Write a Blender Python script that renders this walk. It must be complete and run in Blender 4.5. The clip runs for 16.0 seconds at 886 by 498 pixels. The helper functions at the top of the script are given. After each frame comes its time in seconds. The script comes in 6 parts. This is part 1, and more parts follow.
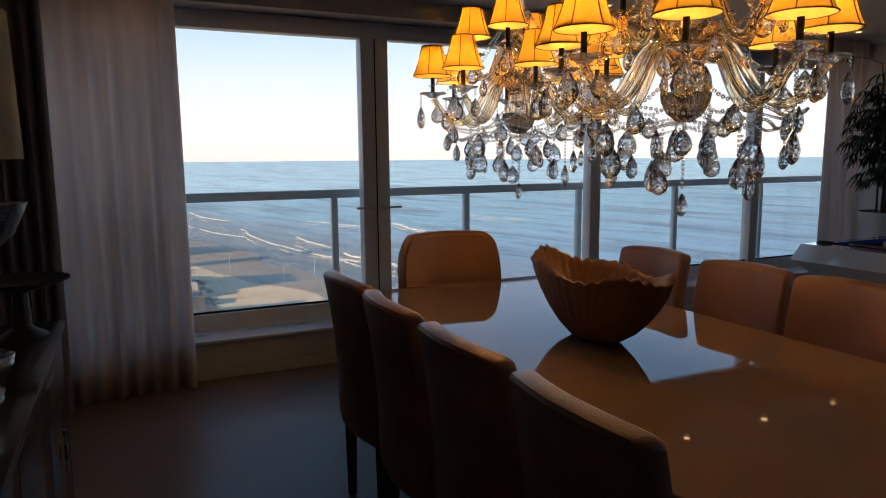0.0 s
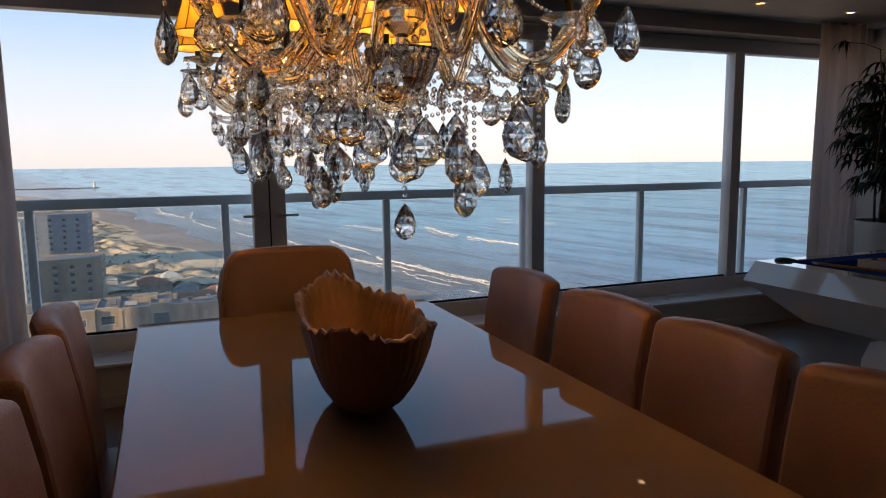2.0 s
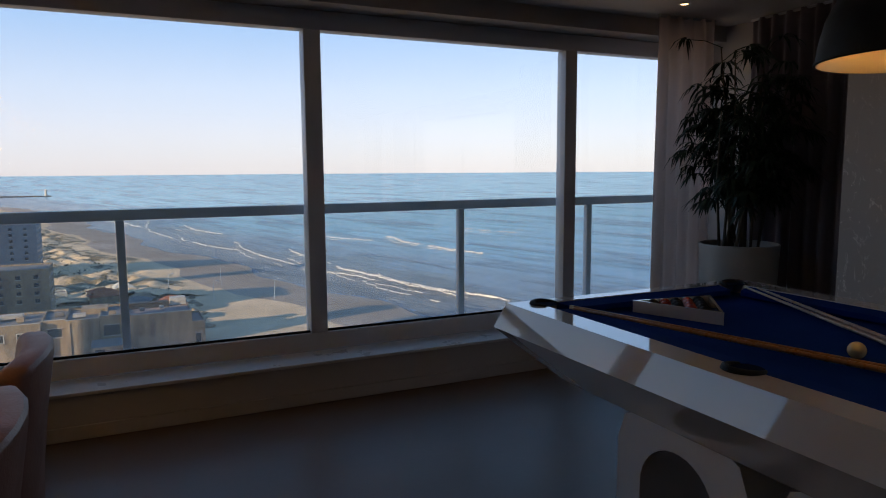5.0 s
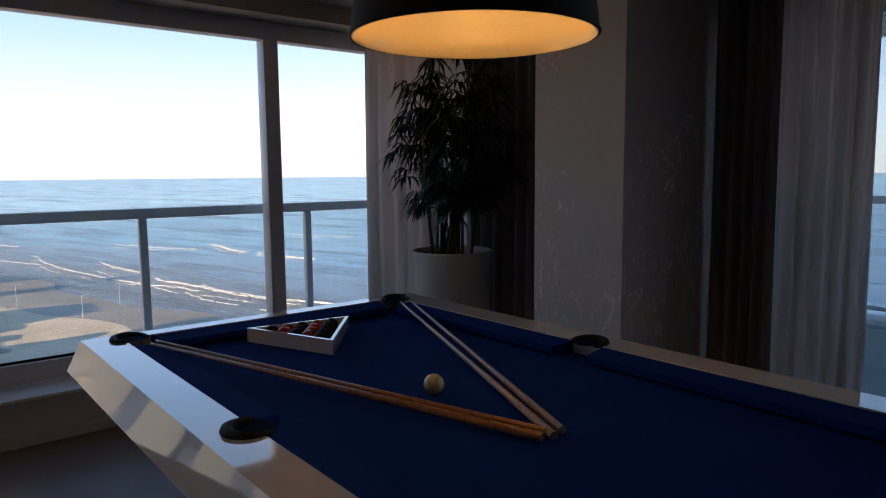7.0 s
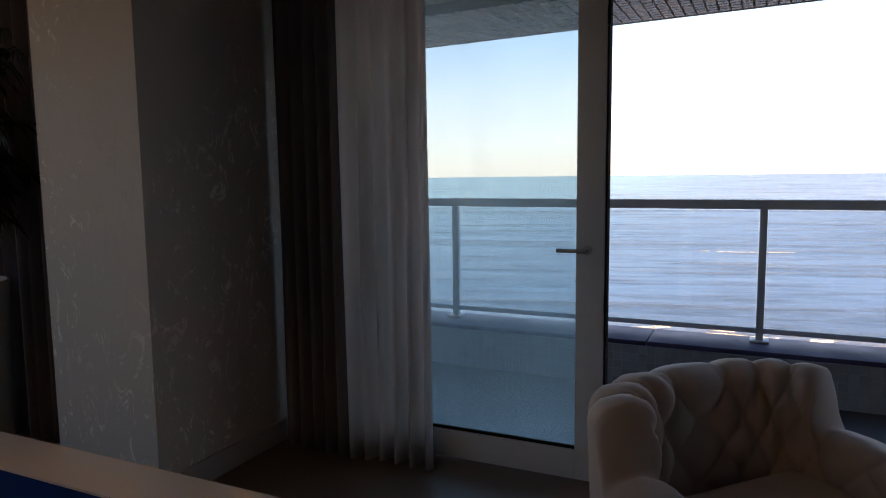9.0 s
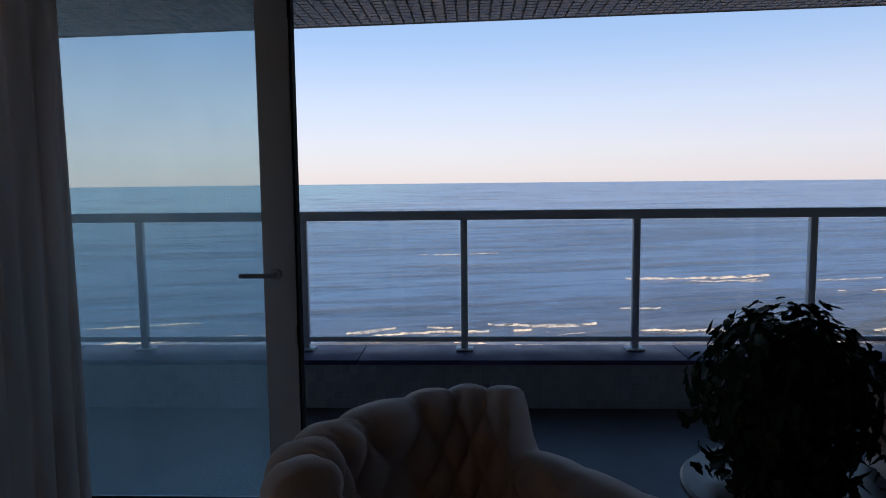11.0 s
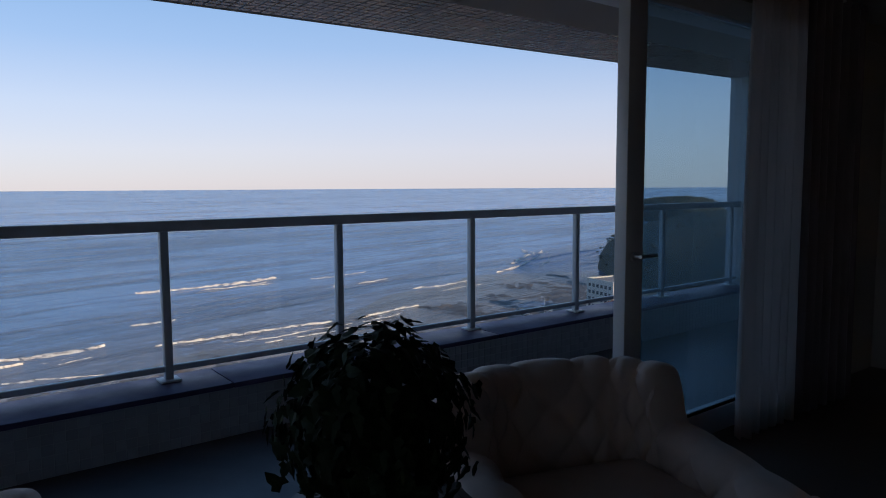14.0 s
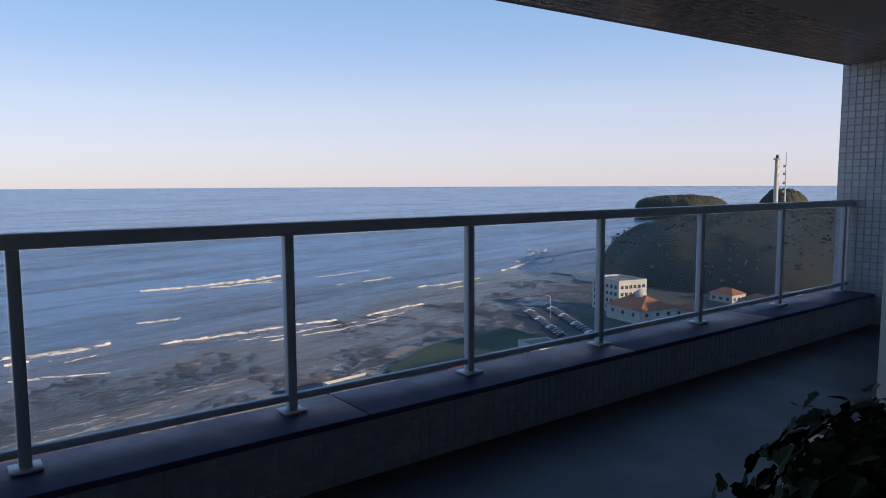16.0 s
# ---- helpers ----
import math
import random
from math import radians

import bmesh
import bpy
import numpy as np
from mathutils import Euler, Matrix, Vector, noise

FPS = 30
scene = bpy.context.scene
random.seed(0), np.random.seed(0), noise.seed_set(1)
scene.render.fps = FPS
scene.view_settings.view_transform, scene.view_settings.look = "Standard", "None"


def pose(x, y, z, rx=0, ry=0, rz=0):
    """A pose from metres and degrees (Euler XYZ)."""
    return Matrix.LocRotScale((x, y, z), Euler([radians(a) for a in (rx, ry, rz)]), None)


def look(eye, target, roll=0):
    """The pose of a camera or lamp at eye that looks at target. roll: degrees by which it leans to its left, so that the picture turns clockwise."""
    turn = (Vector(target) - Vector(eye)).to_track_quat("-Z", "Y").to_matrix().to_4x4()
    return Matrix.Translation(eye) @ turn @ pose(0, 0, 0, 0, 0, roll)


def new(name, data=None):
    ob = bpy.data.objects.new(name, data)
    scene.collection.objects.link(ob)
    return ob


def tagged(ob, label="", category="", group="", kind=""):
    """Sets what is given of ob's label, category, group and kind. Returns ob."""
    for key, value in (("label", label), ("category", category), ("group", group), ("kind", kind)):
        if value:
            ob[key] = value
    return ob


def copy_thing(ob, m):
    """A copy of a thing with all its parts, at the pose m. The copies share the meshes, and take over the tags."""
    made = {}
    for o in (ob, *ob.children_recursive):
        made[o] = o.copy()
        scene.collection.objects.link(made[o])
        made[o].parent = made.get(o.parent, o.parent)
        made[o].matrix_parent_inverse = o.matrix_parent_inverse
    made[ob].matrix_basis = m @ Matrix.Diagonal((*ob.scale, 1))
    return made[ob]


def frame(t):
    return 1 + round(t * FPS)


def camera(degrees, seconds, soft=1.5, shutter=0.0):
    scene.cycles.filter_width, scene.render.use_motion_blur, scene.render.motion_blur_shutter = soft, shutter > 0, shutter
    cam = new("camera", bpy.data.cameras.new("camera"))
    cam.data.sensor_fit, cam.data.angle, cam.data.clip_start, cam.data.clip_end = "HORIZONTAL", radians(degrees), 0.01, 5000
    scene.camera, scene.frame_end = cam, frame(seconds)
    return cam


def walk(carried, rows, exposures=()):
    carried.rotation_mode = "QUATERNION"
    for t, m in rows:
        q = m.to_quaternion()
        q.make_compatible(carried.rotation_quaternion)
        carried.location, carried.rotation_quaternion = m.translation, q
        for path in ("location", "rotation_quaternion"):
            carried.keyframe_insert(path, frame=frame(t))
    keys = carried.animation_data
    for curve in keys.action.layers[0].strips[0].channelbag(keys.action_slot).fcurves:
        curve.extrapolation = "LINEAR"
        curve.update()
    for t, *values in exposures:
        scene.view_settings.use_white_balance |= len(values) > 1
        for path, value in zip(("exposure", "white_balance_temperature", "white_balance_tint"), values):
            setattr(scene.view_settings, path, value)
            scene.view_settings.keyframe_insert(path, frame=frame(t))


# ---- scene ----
cam = camera(66.1, 16.0, 1.0)
PATH = [
    (0, (0.3, 0.02, 1.457), (1.135, 1.818, 1.188), -0.5),
    (0.5, (0.556, 0.104, 1.463), (1.335, 1.926, 1.194), -0.6),
    (1, (0.824, 0.153, 1.454), (1.596, 1.979, 1.192), -0.7),
    (1.5, (1.113, 0.195, 1.45), (1.872, 2.027, 1.192), -0.6),
    (2, (1.384, 0.306, 1.425), (2.129, 2.145, 1.169), -0.6),
    (2.5, (1.633, 0.402, 1.453), (2.391, 2.236, 1.202), -0.8),
    (3, (1.878, 0.355, 1.433), (2.646, 2.186, 1.19), -0.6),
    (5.5, (3.149, 0.638, 1.44), (4.029, 2.419, 1.21), -0.3),
    (6, (3.397, 0.652, 1.435), (4.353, 2.394, 1.206), -0.2),
    (6.5, (3.683, 0.623, 1.421), (4.822, 2.252, 1.195), -0.4),
    (7, (3.922, 0.544, 1.423), (5.178, 2.084, 1.201), -0.5),
    (7.5, (4.198, 0.495, 1.411), (5.583, 1.921, 1.191), -0.5),
    (8, (4.505, 0.504, 1.413), (6.067, 1.732, 1.185), -0.5),
    (8.5, (4.744, 0.468, 1.407), (6.445, 1.496, 1.183), -0.6),
    (11, (5.313, 0.371, 1.422), (7.301, 0.454, 1.221), -0.6),
    (11.5, (5.365, 0.363, 1.424), (7.348, 0.192, 1.228), -0.6),
    (12, (5.348, 0.368, 1.417), (7.301, -0.018, 1.227), -0.5),
    (12.5, (5.394, 0.356, 1.442), (7.292, -0.244, 1.245), -0.6),
    (13, (5.448, 0.359, 1.43), (7.259, -0.469, 1.241), -0.45),
    (13.5, (5.623, 0.297, 1.424), (7.321, -0.743, 1.236), -0.5),
    (14, (5.753, 0.373, 1.416), (7.337, -0.834, 1.23), -0.3),
    (14.5, (6.031, 0.344, 1.391), (7.56, -0.931, 1.202), -0.25),
    (15, (6.271, 0.394, 1.376), (7.814, -0.865, 1.189), -0.15),
    (15.5, (6.501, 0.549, 1.391), (8.066, -0.684, 1.214), -0.4),
    (16, (6.799, 0.675, 1.404), (8.388, -0.524, 1.213), -0.25),
]
EXPOSURES = [(0, 0.70, 7250, 17), (1.5, 0.65, 7250, 18), (3, 0.52, 7100, 17), (5.5, 0.4, 6650, 16), (6.5, 0.55, 6850, 18), (7, 0.85, 6850, 19), (7.5, 1.15, 7100, 19), (8, 1.36, 7500, 18),
             (8.5, 1.32, 7800, 18), (8.7, 1.28, 7800, 18), (10.8, 0.15, 6500, 14), (11, 0.08, 6430, 14), (12.5, -0.17, 6170, 11.5), (14, -0.02, 6270, 12.5), (16, 0.0, 6320, 12.5)]
walk(cam, [(t, look(eye, target, roll)) for t, eye, target, roll in PATH], EXPOSURES)

# ---- world, sun, exposure ----
SUN_DIR = Vector((0.92, 0.36, -0.30)).normalized()
world = bpy.data.worlds.new("world")
scene.world = world
world.use_nodes = True
wn = world.node_tree.nodes
sky = wn.new("ShaderNodeTexSky")
sky.sky_type = "NISHITA"
sky.sun_disc = False
sky.sun_elevation = math.asin(-SUN_DIR.z)
sky.sun_rotation = math.atan2(-SUN_DIR.x, -SUN_DIR.y)
sky.altitude = 60
sky.air_density, sky.dust_density, sky.ozone_density = 1.0, 0.15, 3.5
wn["Background"].inputs["Strength"].default_value = 0.15
# the eastern evening sky: rosy at the horizon, clear blue above
geo = wn.new("ShaderNodeTexCoord")
sep = wn.new("ShaderNodeSeparateXYZ")
ramp = wn.new("ShaderNodeValToRGB")
stops = [(0.0, (0.735, 0.685, 0.745)), (0.05, (0.76, 0.735, 0.83)), (0.11, (0.66, 0.72, 0.88)), (0.19, (0.42, 0.59, 0.87)), (0.30, (0.25, 0.47, 0.79)), (1.0, (0.10, 0.22, 0.46))]
while len(ramp.color_ramp.elements) < len(stops):
    ramp.color_ramp.elements.new(0.5)
for el, (p, c) in zip(ramp.color_ramp.elements, stops):
    el.position, el.color = p, (*c, 1)
amp = wn.new("ShaderNodeMix")
amp.data_type, amp.blend_type = "RGBA", "MULTIPLY"
amp.inputs[0].default_value = 1.0
amp.inputs[7].default_value = (6.5, 6.5, 6.5, 1)
tint = wn.new("ShaderNodeMix")
tint.data_type = "RGBA"
tint.inputs[0].default_value = 0.80
wl = world.node_tree.links
wl.new(geo.outputs["Generated"], sep.inputs[0])
wl.new(sep.outputs["Z"], ramp.inputs[0])
wl.new(ramp.outputs[0], amp.inputs[6])
wl.new(sky.outputs[0], tint.inputs[6])
wl.new(amp.outputs[2], tint.inputs[7])
wl.new(tint.outputs[2], wn["Background"].inputs["Color"])
sun = new("sun", bpy.data.lights.new("sun", "SUN"))
sun.data.energy, sun.data.angle, sun.data.color = 6.0, radians(0.6), (1.0, 0.74, 0.47)
sun.matrix_world = look((0, 0, 0), SUN_DIR)


# ---- materials ----
def nodes_of(name):
    m = bpy.data.materials.new(name)
    m.use_nodes = True
    nt = m.node_tree
    return m, nt, nt.nodes["Principled BSDF"]


def mixed(nt, fac, a, b):
    n = nt.nodes.new("ShaderNodeMix")
    n.data_type = "RGBA"
    nt.links.new(fac, n.inputs[0])
    for k, v in ((6, a), (7, b)):
        if hasattr(v, "is_linked"):
            nt.links.new(v, n.inputs[k])
        else:
            n.inputs[k].default_value = (*v, 1)
    return n.outputs[2]


def noised(nt, scale, detail=4, rough=0.6, stretch=(1, 1, 1), lo=0.35, hi=0.65, distort=0.0):
    tc = nt.nodes.new("ShaderNodeTexCoord")
    mp = nt.nodes.new("ShaderNodeMapping")
    mp.inputs["Scale"].default_value = stretch
    no = nt.nodes.new("ShaderNodeTexNoise")
    no.inputs["Scale"].default_value, no.inputs["Detail"].default_value, no.inputs["Roughness"].default_value = scale, detail, rough
    no.inputs["Distortion"].default_value = distort
    ra = nt.nodes.new("ShaderNodeMapRange")
    ra.inputs["From Min"].default_value, ra.inputs["From Max"].default_value = lo, hi
    nt.links.new(tc.outputs["Object"], mp.inputs["Vector"])
    nt.links.new(mp.outputs[0], no.inputs["Vector"])
    nt.links.new(no.outputs[0], ra.inputs["Value"])
    return ra.outputs[0]


def bumped(nt, bsdf, height, strength, distance=0.01):
    b = nt.nodes.new("ShaderNodeBump")
    b.inputs["Strength"].default_value, b.inputs["Distance"].default_value = strength, distance
    nt.links.new(height, b.inputs["Height"])
    nt.links.new(b.outputs[0], bsdf.inputs["Normal"])


def surf(name, col, rough=0.5, metal=0.0, var=0.2, scale=3.0, fine=60.0, bump=0.1, stretch=(1, 1, 1), coat=0.0, sheen=0.0, second=None, rvar=0.08, spec=0.5):
    """A surface with broad stains, fine grain and relief."""
    m, nt, b = nodes_of(name)
    dark = tuple(c * (1 - var) for c in col) if second is None else second
    broad = noised(nt, scale, 5, 0.6, stretch)
    grain = noised(nt, fine, 3, 0.6, stretch)
    c1 = mixed(nt, broad, col, dark)
    c2 = mixed(nt, grain, tuple(c * (1 - var * 0.4) for c in col), tuple(min(1, c * (1 + var * 0.3)) for c in col))
    n = nt.nodes.new("ShaderNodeMix")
    n.data_type = "RGBA"
    n.inputs[0].default_value = 0.35
    nt.links.new(c1, n.inputs[6])
    nt.links.new(c2, n.inputs[7])
    nt.links.new(n.outputs[2], b.inputs["Base Color"])
    rr = nt.nodes.new("ShaderNodeMapRange")
    rr.inputs["To Min"].default_value, rr.inputs["To Max"].default_value = max(0.02, rough - rvar), min(1, rough + rvar)
    nt.links.new(broad, rr.inputs["Value"])
    nt.links.new(rr.outputs[0], b.inputs["Roughness"])
    b.inputs["Metallic"].default_value = metal
    b.inputs["Specular IOR Level"].default_value = spec
    b.inputs["Coat Weight"].default_value = coat
    b.inputs["Coat Roughness"].default_value = 0.05
    b.inputs["Sheen Weight"].default_value = sheen
    if bump:
        bumped(nt, b, grain, bump, 0.003)
    return m


def pane_glass(name, tint, salt=0.04):
    m = bpy.data.materials.new(name)
    m.use_nodes = True
    nt = m.node_tree
    nt.nodes.clear()
    tr = nt.nodes.new("ShaderNodeBsdfTransparent")
    tr.inputs[0].default_value = (*tint, 1)
    gl = nt.nodes.new("ShaderNodeBsdfGlossy")
    gl.inputs["Roughness"].default_value = 0.01
    lw = nt.nodes.new("ShaderNodeLayerWeight")
    lw.inputs[0].default_value = 0.5
    pw = nt.nodes.new("ShaderNodeMath")
    pw.operation, pw.inputs[1].default_value = "POWER", 5.0
    fr = nt.nodes.new("ShaderNodeMath")
    fr.operation, fr.inputs[1].default_value, fr.inputs[2].default_value = "MULTIPLY_ADD", 0.9, 0.03
    nt.links.new(lw.outputs["Facing"], pw.inputs[0])
    nt.links.new(pw.outputs[0], fr.inputs[0])
    mx = nt.nodes.new("ShaderNodeMixShader")
    out = nt.nodes.new("ShaderNodeOutputMaterial")
    nt.links.new(fr.outputs[0], mx.inputs[0])
    nt.links.new(tr.outputs[0], mx.inputs[1])
    nt.links.new(gl.outputs[0], mx.inputs[2])
    # a thin film of dried salt spray that scatters a little daylight
    film = nt.nodes.new("ShaderNodeBsdfTranslucent")
    film.inputs["Color"].default_value = (0.70, 0.90, 0.95, 1)
    patch = noised(nt, 1.3, 4, 0.6, (1, 1, 0.5), 0.3, 0.75)
    amt = nt.nodes.new("ShaderNodeMath")
    amt.operation, amt.inputs[1].default_value, amt.inputs[2].default_value = "MULTIPLY_ADD", salt * 0.8, salt * 0.6
    nt.links.new(patch, amt.inputs[0])
    dusty = nt.nodes.new("ShaderNodeMixShader")
    nt.links.new(amt.outputs[0], dusty.inputs[0])
    nt.links.new(mx.outputs[0], dusty.inputs[1])
    nt.links.new(film.outputs[0], dusty.inputs[2])
    nt.links.new(dusty.outputs[0], out.inputs[0])
    return m


def glowing(name, col, strength, base=(0.8, 0.7, 0.5)):
    m, nt, b = nodes_of(name)
    b.inputs["Base Color"].default_value = (*base, 1)
    b.inputs["Roughness"].default_value = 0.7
    b.inputs["Emission Color"].default_value = (*col, 1)
    b.inputs["Emission Strength"].default_value = strength
    return m


def clear(name, col, rough=0.0, ior=1.5, solid=1.0):
    m, nt, b = nodes_of(name)
    b.inputs["Base Color"].default_value = (*col, 1)
    b.inputs["Roughness"].default_value = rough
    b.inputs["Transmission Weight"].default_value = 1.0
    b.inputs["Alpha"].default_value = solid
    b.inputs["IOR"].default_value = ior
    return m


def cloth_sheer(name, col, through_amount=0.45):
    """Thin woven cloth that lets part of the light through."""
    m, nt, b = nodes_of(name)
    out = nt.nodes["Material Output"]
    weave = noised(nt, 90, 2, 0.5, (1, 1, 0.25))
    broad = noised(nt, 3, 3, 0.5, (2, 2, 0.3))
    c = mixed(nt, broad, col, tuple(v * 0.82 for v in col))
    df = nt.nodes.new("ShaderNodeBsdfDiffuse")
    tl = nt.nodes.new("ShaderNodeBsdfTranslucent")
    mx = nt.nodes.new("ShaderNodeMixShader")
    mx.inputs[0].default_value = through_amount
    for n in (df, tl):
        nt.links.new(c, n.inputs["Color"])
    bp = nt.nodes.new("ShaderNodeBump")
    bp.inputs["Strength"].default_value, bp.inputs["Distance"].default_value = 0.15, 0.002
    nt.links.new(weave, bp.inputs["Height"])
    nt.links.new(bp.outputs[0], df.inputs["Normal"])
    nt.links.new(df.outputs[0], mx.inputs[1])
    nt.links.new(tl.outputs[0], mx.inputs[2])
    nt.links.new(mx.outputs[0], out.inputs["Surface"])
    return m


M_FLOOR = surf("polished_porcelain", (0.165, 0.115, 0.09), 0.32, var=0.12, scale=0.8, fine=30, bump=0.02, rvar=0.04, spec=0.16)
M_WALL = surf("wall_paint", (0.42, 0.38, 0.35), 0.75, var=0.08, scale=1.2, fine=120, bump=0.08)
M_CEIL = surf("ceiling_paint", (0.45, 0.42, 0.40), 0.85, var=0.06, scale=0.8, fine=90, bump=0.05)
M_FRAME = surf("white_aluminium", (0.62, 0.62, 0.64), 0.38, var=0.08, scale=3, fine=80, bump=0.03)
M_GASKET = surf("black_rubber", (0.012, 0.012, 0.013), 0.9, var=0.2, bump=0.05, spec=0.1)
M_STEEL = surf("brushed_steel", (0.55, 0.55, 0.56), 0.32, 1.0, var=0.15, scale=8, fine=150, bump=0.05)
M_RAIL = surf("railing_aluminium", (0.56, 0.60, 0.64), 0.42, 0.0, var=0.15, scale=4, fine=90, bump=0.05)
M_GLASS = pane_glass("window_glass", (0.95, 0.985, 0.985), salt=0.022)
M_DOORGLASS = pane_glass("tinted_door_glass", (0.77, 0.85, 0.865), salt=0.13)
M_DOORGLASS_B = pane_glass("blue_tinted_door_glass", (0.58, 0.70, 0.77), salt=0.05)
M_RAILGLASS = pane_glass("railing_glass", (0.86, 0.90, 0.93), salt=0.025)
M_SHEER = cloth_sheer("sheer_voile", (0.84, 0.75, 0.715), 0.58)
M_DRAPE = surf("purple_grey_drape", (0.20, 0.163, 0.175), 0.85, var=0.25, scale=6, fine=200, bump=0.2, stretch=(1, 1, 0.3), sheen=0.2)
M_SILL = surf("sill_stone", (0.62, 0.58, 0.54), 0.35, var=0.12, scale=5, fine=70, bump=0.03)
M_LACQUER = surf("cream_lacquer", (0.25, 0.145, 0.09), 0.03, var=0.05, scale=1, fine=8, bump=0.0, rvar=0.012, spec=0.28)
M_LACQUER.node_tree.nodes["Principled BSDF"].inputs["Specular Tint"].default_value = (0.64, 0.68, 1.0, 1)
# same tan leather, brightened: chandelier light on the host back put into the colour
M_LITLEATHER = surf("lit_tan_leather", (0.34, 0.165, 0.09), 0.45, var=0.2, scale=5, fine=140, bump=0.15)
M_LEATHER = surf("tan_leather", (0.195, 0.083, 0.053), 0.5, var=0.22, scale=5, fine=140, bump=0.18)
M_DARKWOOD = surf("dark_wood", (0.035, 0.022, 0.016), 0.4, var=0.3, scale=6, fine=40, bump=0.08, stretch=(6, 6, 1))
M_BOWLWOOD = surf("carved_teak", (0.27, 0.115, 0.045), 0.55, var=0.45, scale=9, fine=45, bump=0.5, stretch=(1, 1, 0.25))
M_WHITELACQ = surf("white_lacquer", (0.58, 0.56, 0.56), 0.03, var=0.04, scale=1, fine=6, bump=0.0, rvar=0.01, coat=1.0)
M_FELT = surf("blue_felt", (0.002, 0.023, 0.17), 1.0, var=0.2, scale=4, fine=300, bump=0.1, spec=0.05)
M_BLACKLEATHER = surf("black_leather", (0.010, 0.009, 0.010), 0.65, var=0.2, fine=120, bump=0.15, spec=0.2)
M_CUEWOOD = surf("cue_maple", (0.34, 0.15, 0.05), 0.3, var=0.3, scale=10, fine=60, bump=0.03, stretch=(10, 10, 1))
M_CUEPALE = surf("cue_ash", (0.34, 0.24, 0.17), 0.3, var=0.2, scale=10, fine=60, bump=0.03, stretch=(10, 10, 1))
M_IVORY = surf("ivory_resin", (0.62, 0.50, 0.28), 0.12, var=0.05, bump=0.0)
M_REDBALL = surf("red_resin", (0.35, 0.04, 0.02), 0.12, var=0.05, bump=0.0)
M_POT = surf("white_glazed_pot", (0.44, 0.43, 0.40), 0.5, var=0.1, scale=4, fine=60, bump=0.04)
M_SOIL = surf("soil", (0.03, 0.022, 0.016), 0.95, var=0.5, scale=25, fine=120, bump=0.8)
M_LEAF = surf("dark_leaf", (0.016, 0.034, 0.013), 0.55, var=0.45, scale=12, fine=60, bump=0.1, spec=0.3)
M_IVY = surf("ivy_leaf", (0.016, 0.032, 0.012), 0.65, var=0.5, scale=14, fine=60, bump=0.1, spec=0.2)
M_STEM = surf("plant_stem", (0.09, 0.07, 0.04), 0.7, var=0.4, scale=15, fine=60, bump=0.3)
M_VELVET = surf("blush_velvet", (0.61, 0.49, 0.44), 0.85, var=0.12, scale=7, fine=220, bump=0.15, sheen=0.35, spec=0.25)
M_SHADE = cloth_sheer("amber_silk_shade", (0.90, 0.67, 0.25), 0.62)
M_PIPING = surf("shade_piping", (0.22, 0.11, 0.03), 0.7, var=0.2, bump=0.1)
M_BULB = glowing("bulb_glow", (1.0, 0.66, 0.30), 78.0)
M_LAMPBULB = glowing("lamp_bulb_glow", (1.0, 0.68, 0.33), 34.0)
M_SPOT = glowing("downlight_glow", (1.0, 0.66, 0.30), 5.0)
M_CRYSTAL = clear("crystal", (0.96, 0.95, 0.94), 0.0, 1.46, 0.93)
# clear glass arms; the warm light of the shades is put into the tint
M_ARMGLASS = clear("warm_lit_glass_arm", (1.0, 0.80, 0.52), 0.02, 1.45, 0.85)
M_SMOKE = clear("smoked_glass_bowl", (0.55, 0.45, 0.38), 0.12, 1.45)
M_BLACK = surf("matt_black_metal", (0.009, 0.009, 0.010), 0.6, var=0.2, scale=5, fine=80, bump=0.05, spec=0.2)
M_GOLDIN = surf("gold_inner_shade", (0.82, 0.63, 0.34), 0.3, 0.45, var=0.02, scale=2, fine=90, bump=0.0, rvar=0.01)
M_SILVER = surf("hammered_silver", (0.6, 0.6, 0.6), 0.25, 1.0, var=0.2, scale=12, fine=40, bump=0.4)
M_LINEN = cloth_sheer("linen_shade", (0.66, 0.60, 0.50), 0.3)
M_COPING = surf("granite_coping", (0.085, 0.07, 0.145), 0.5, var=0.35, scale=3, fine=90, bump=0.1, spec=0.22)
M_GROUT = surf("grout", (0.24, 0.24, 0.25), 0.9, var=0.2, fine=80, bump=0.1)
M_TILE = surf("glazed_mosaic_tile", (0.42, 0.44, 0.46), 0.3, var=0.12, scale=2, fine=40, bump=0.02)
M_TILEDARK = surf("brown_mosaic_tile", (0.20, 0.125, 0.115), 0.3, var=0.3, scale=2, fine=40, bump=0.02)
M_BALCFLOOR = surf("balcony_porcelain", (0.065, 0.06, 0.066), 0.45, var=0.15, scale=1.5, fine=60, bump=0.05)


def plaster():
    m, nt, b = nodes_of("textured_plaster")
    veins = noised(nt, 9, 6, 0.75, (1, 1, 0.6), 0.56, 0.62, 2.5)
    patch = noised(nt, 1.6, 3, 0.5, (1, 1, 1), 0.42, 0.6)
    mul = nt.nodes.new("ShaderNodeMath")
    mul.operation = "MULTIPLY"
    nt.links.new(veins, mul.inputs[0])
    nt.links.new(patch, mul.inputs[1])
    c = mixed(nt, mul.outputs[0], (0.50, 0.43, 0.375), (0.83, 0.76, 0.69))
    nt.links.new(c, b.inputs["Base Color"])
    b.inputs["Roughness"].default_value = 0.55
    bumped(nt, b, veins, 0.35, 0.004)
    return m


M_PLASTER = plaster()


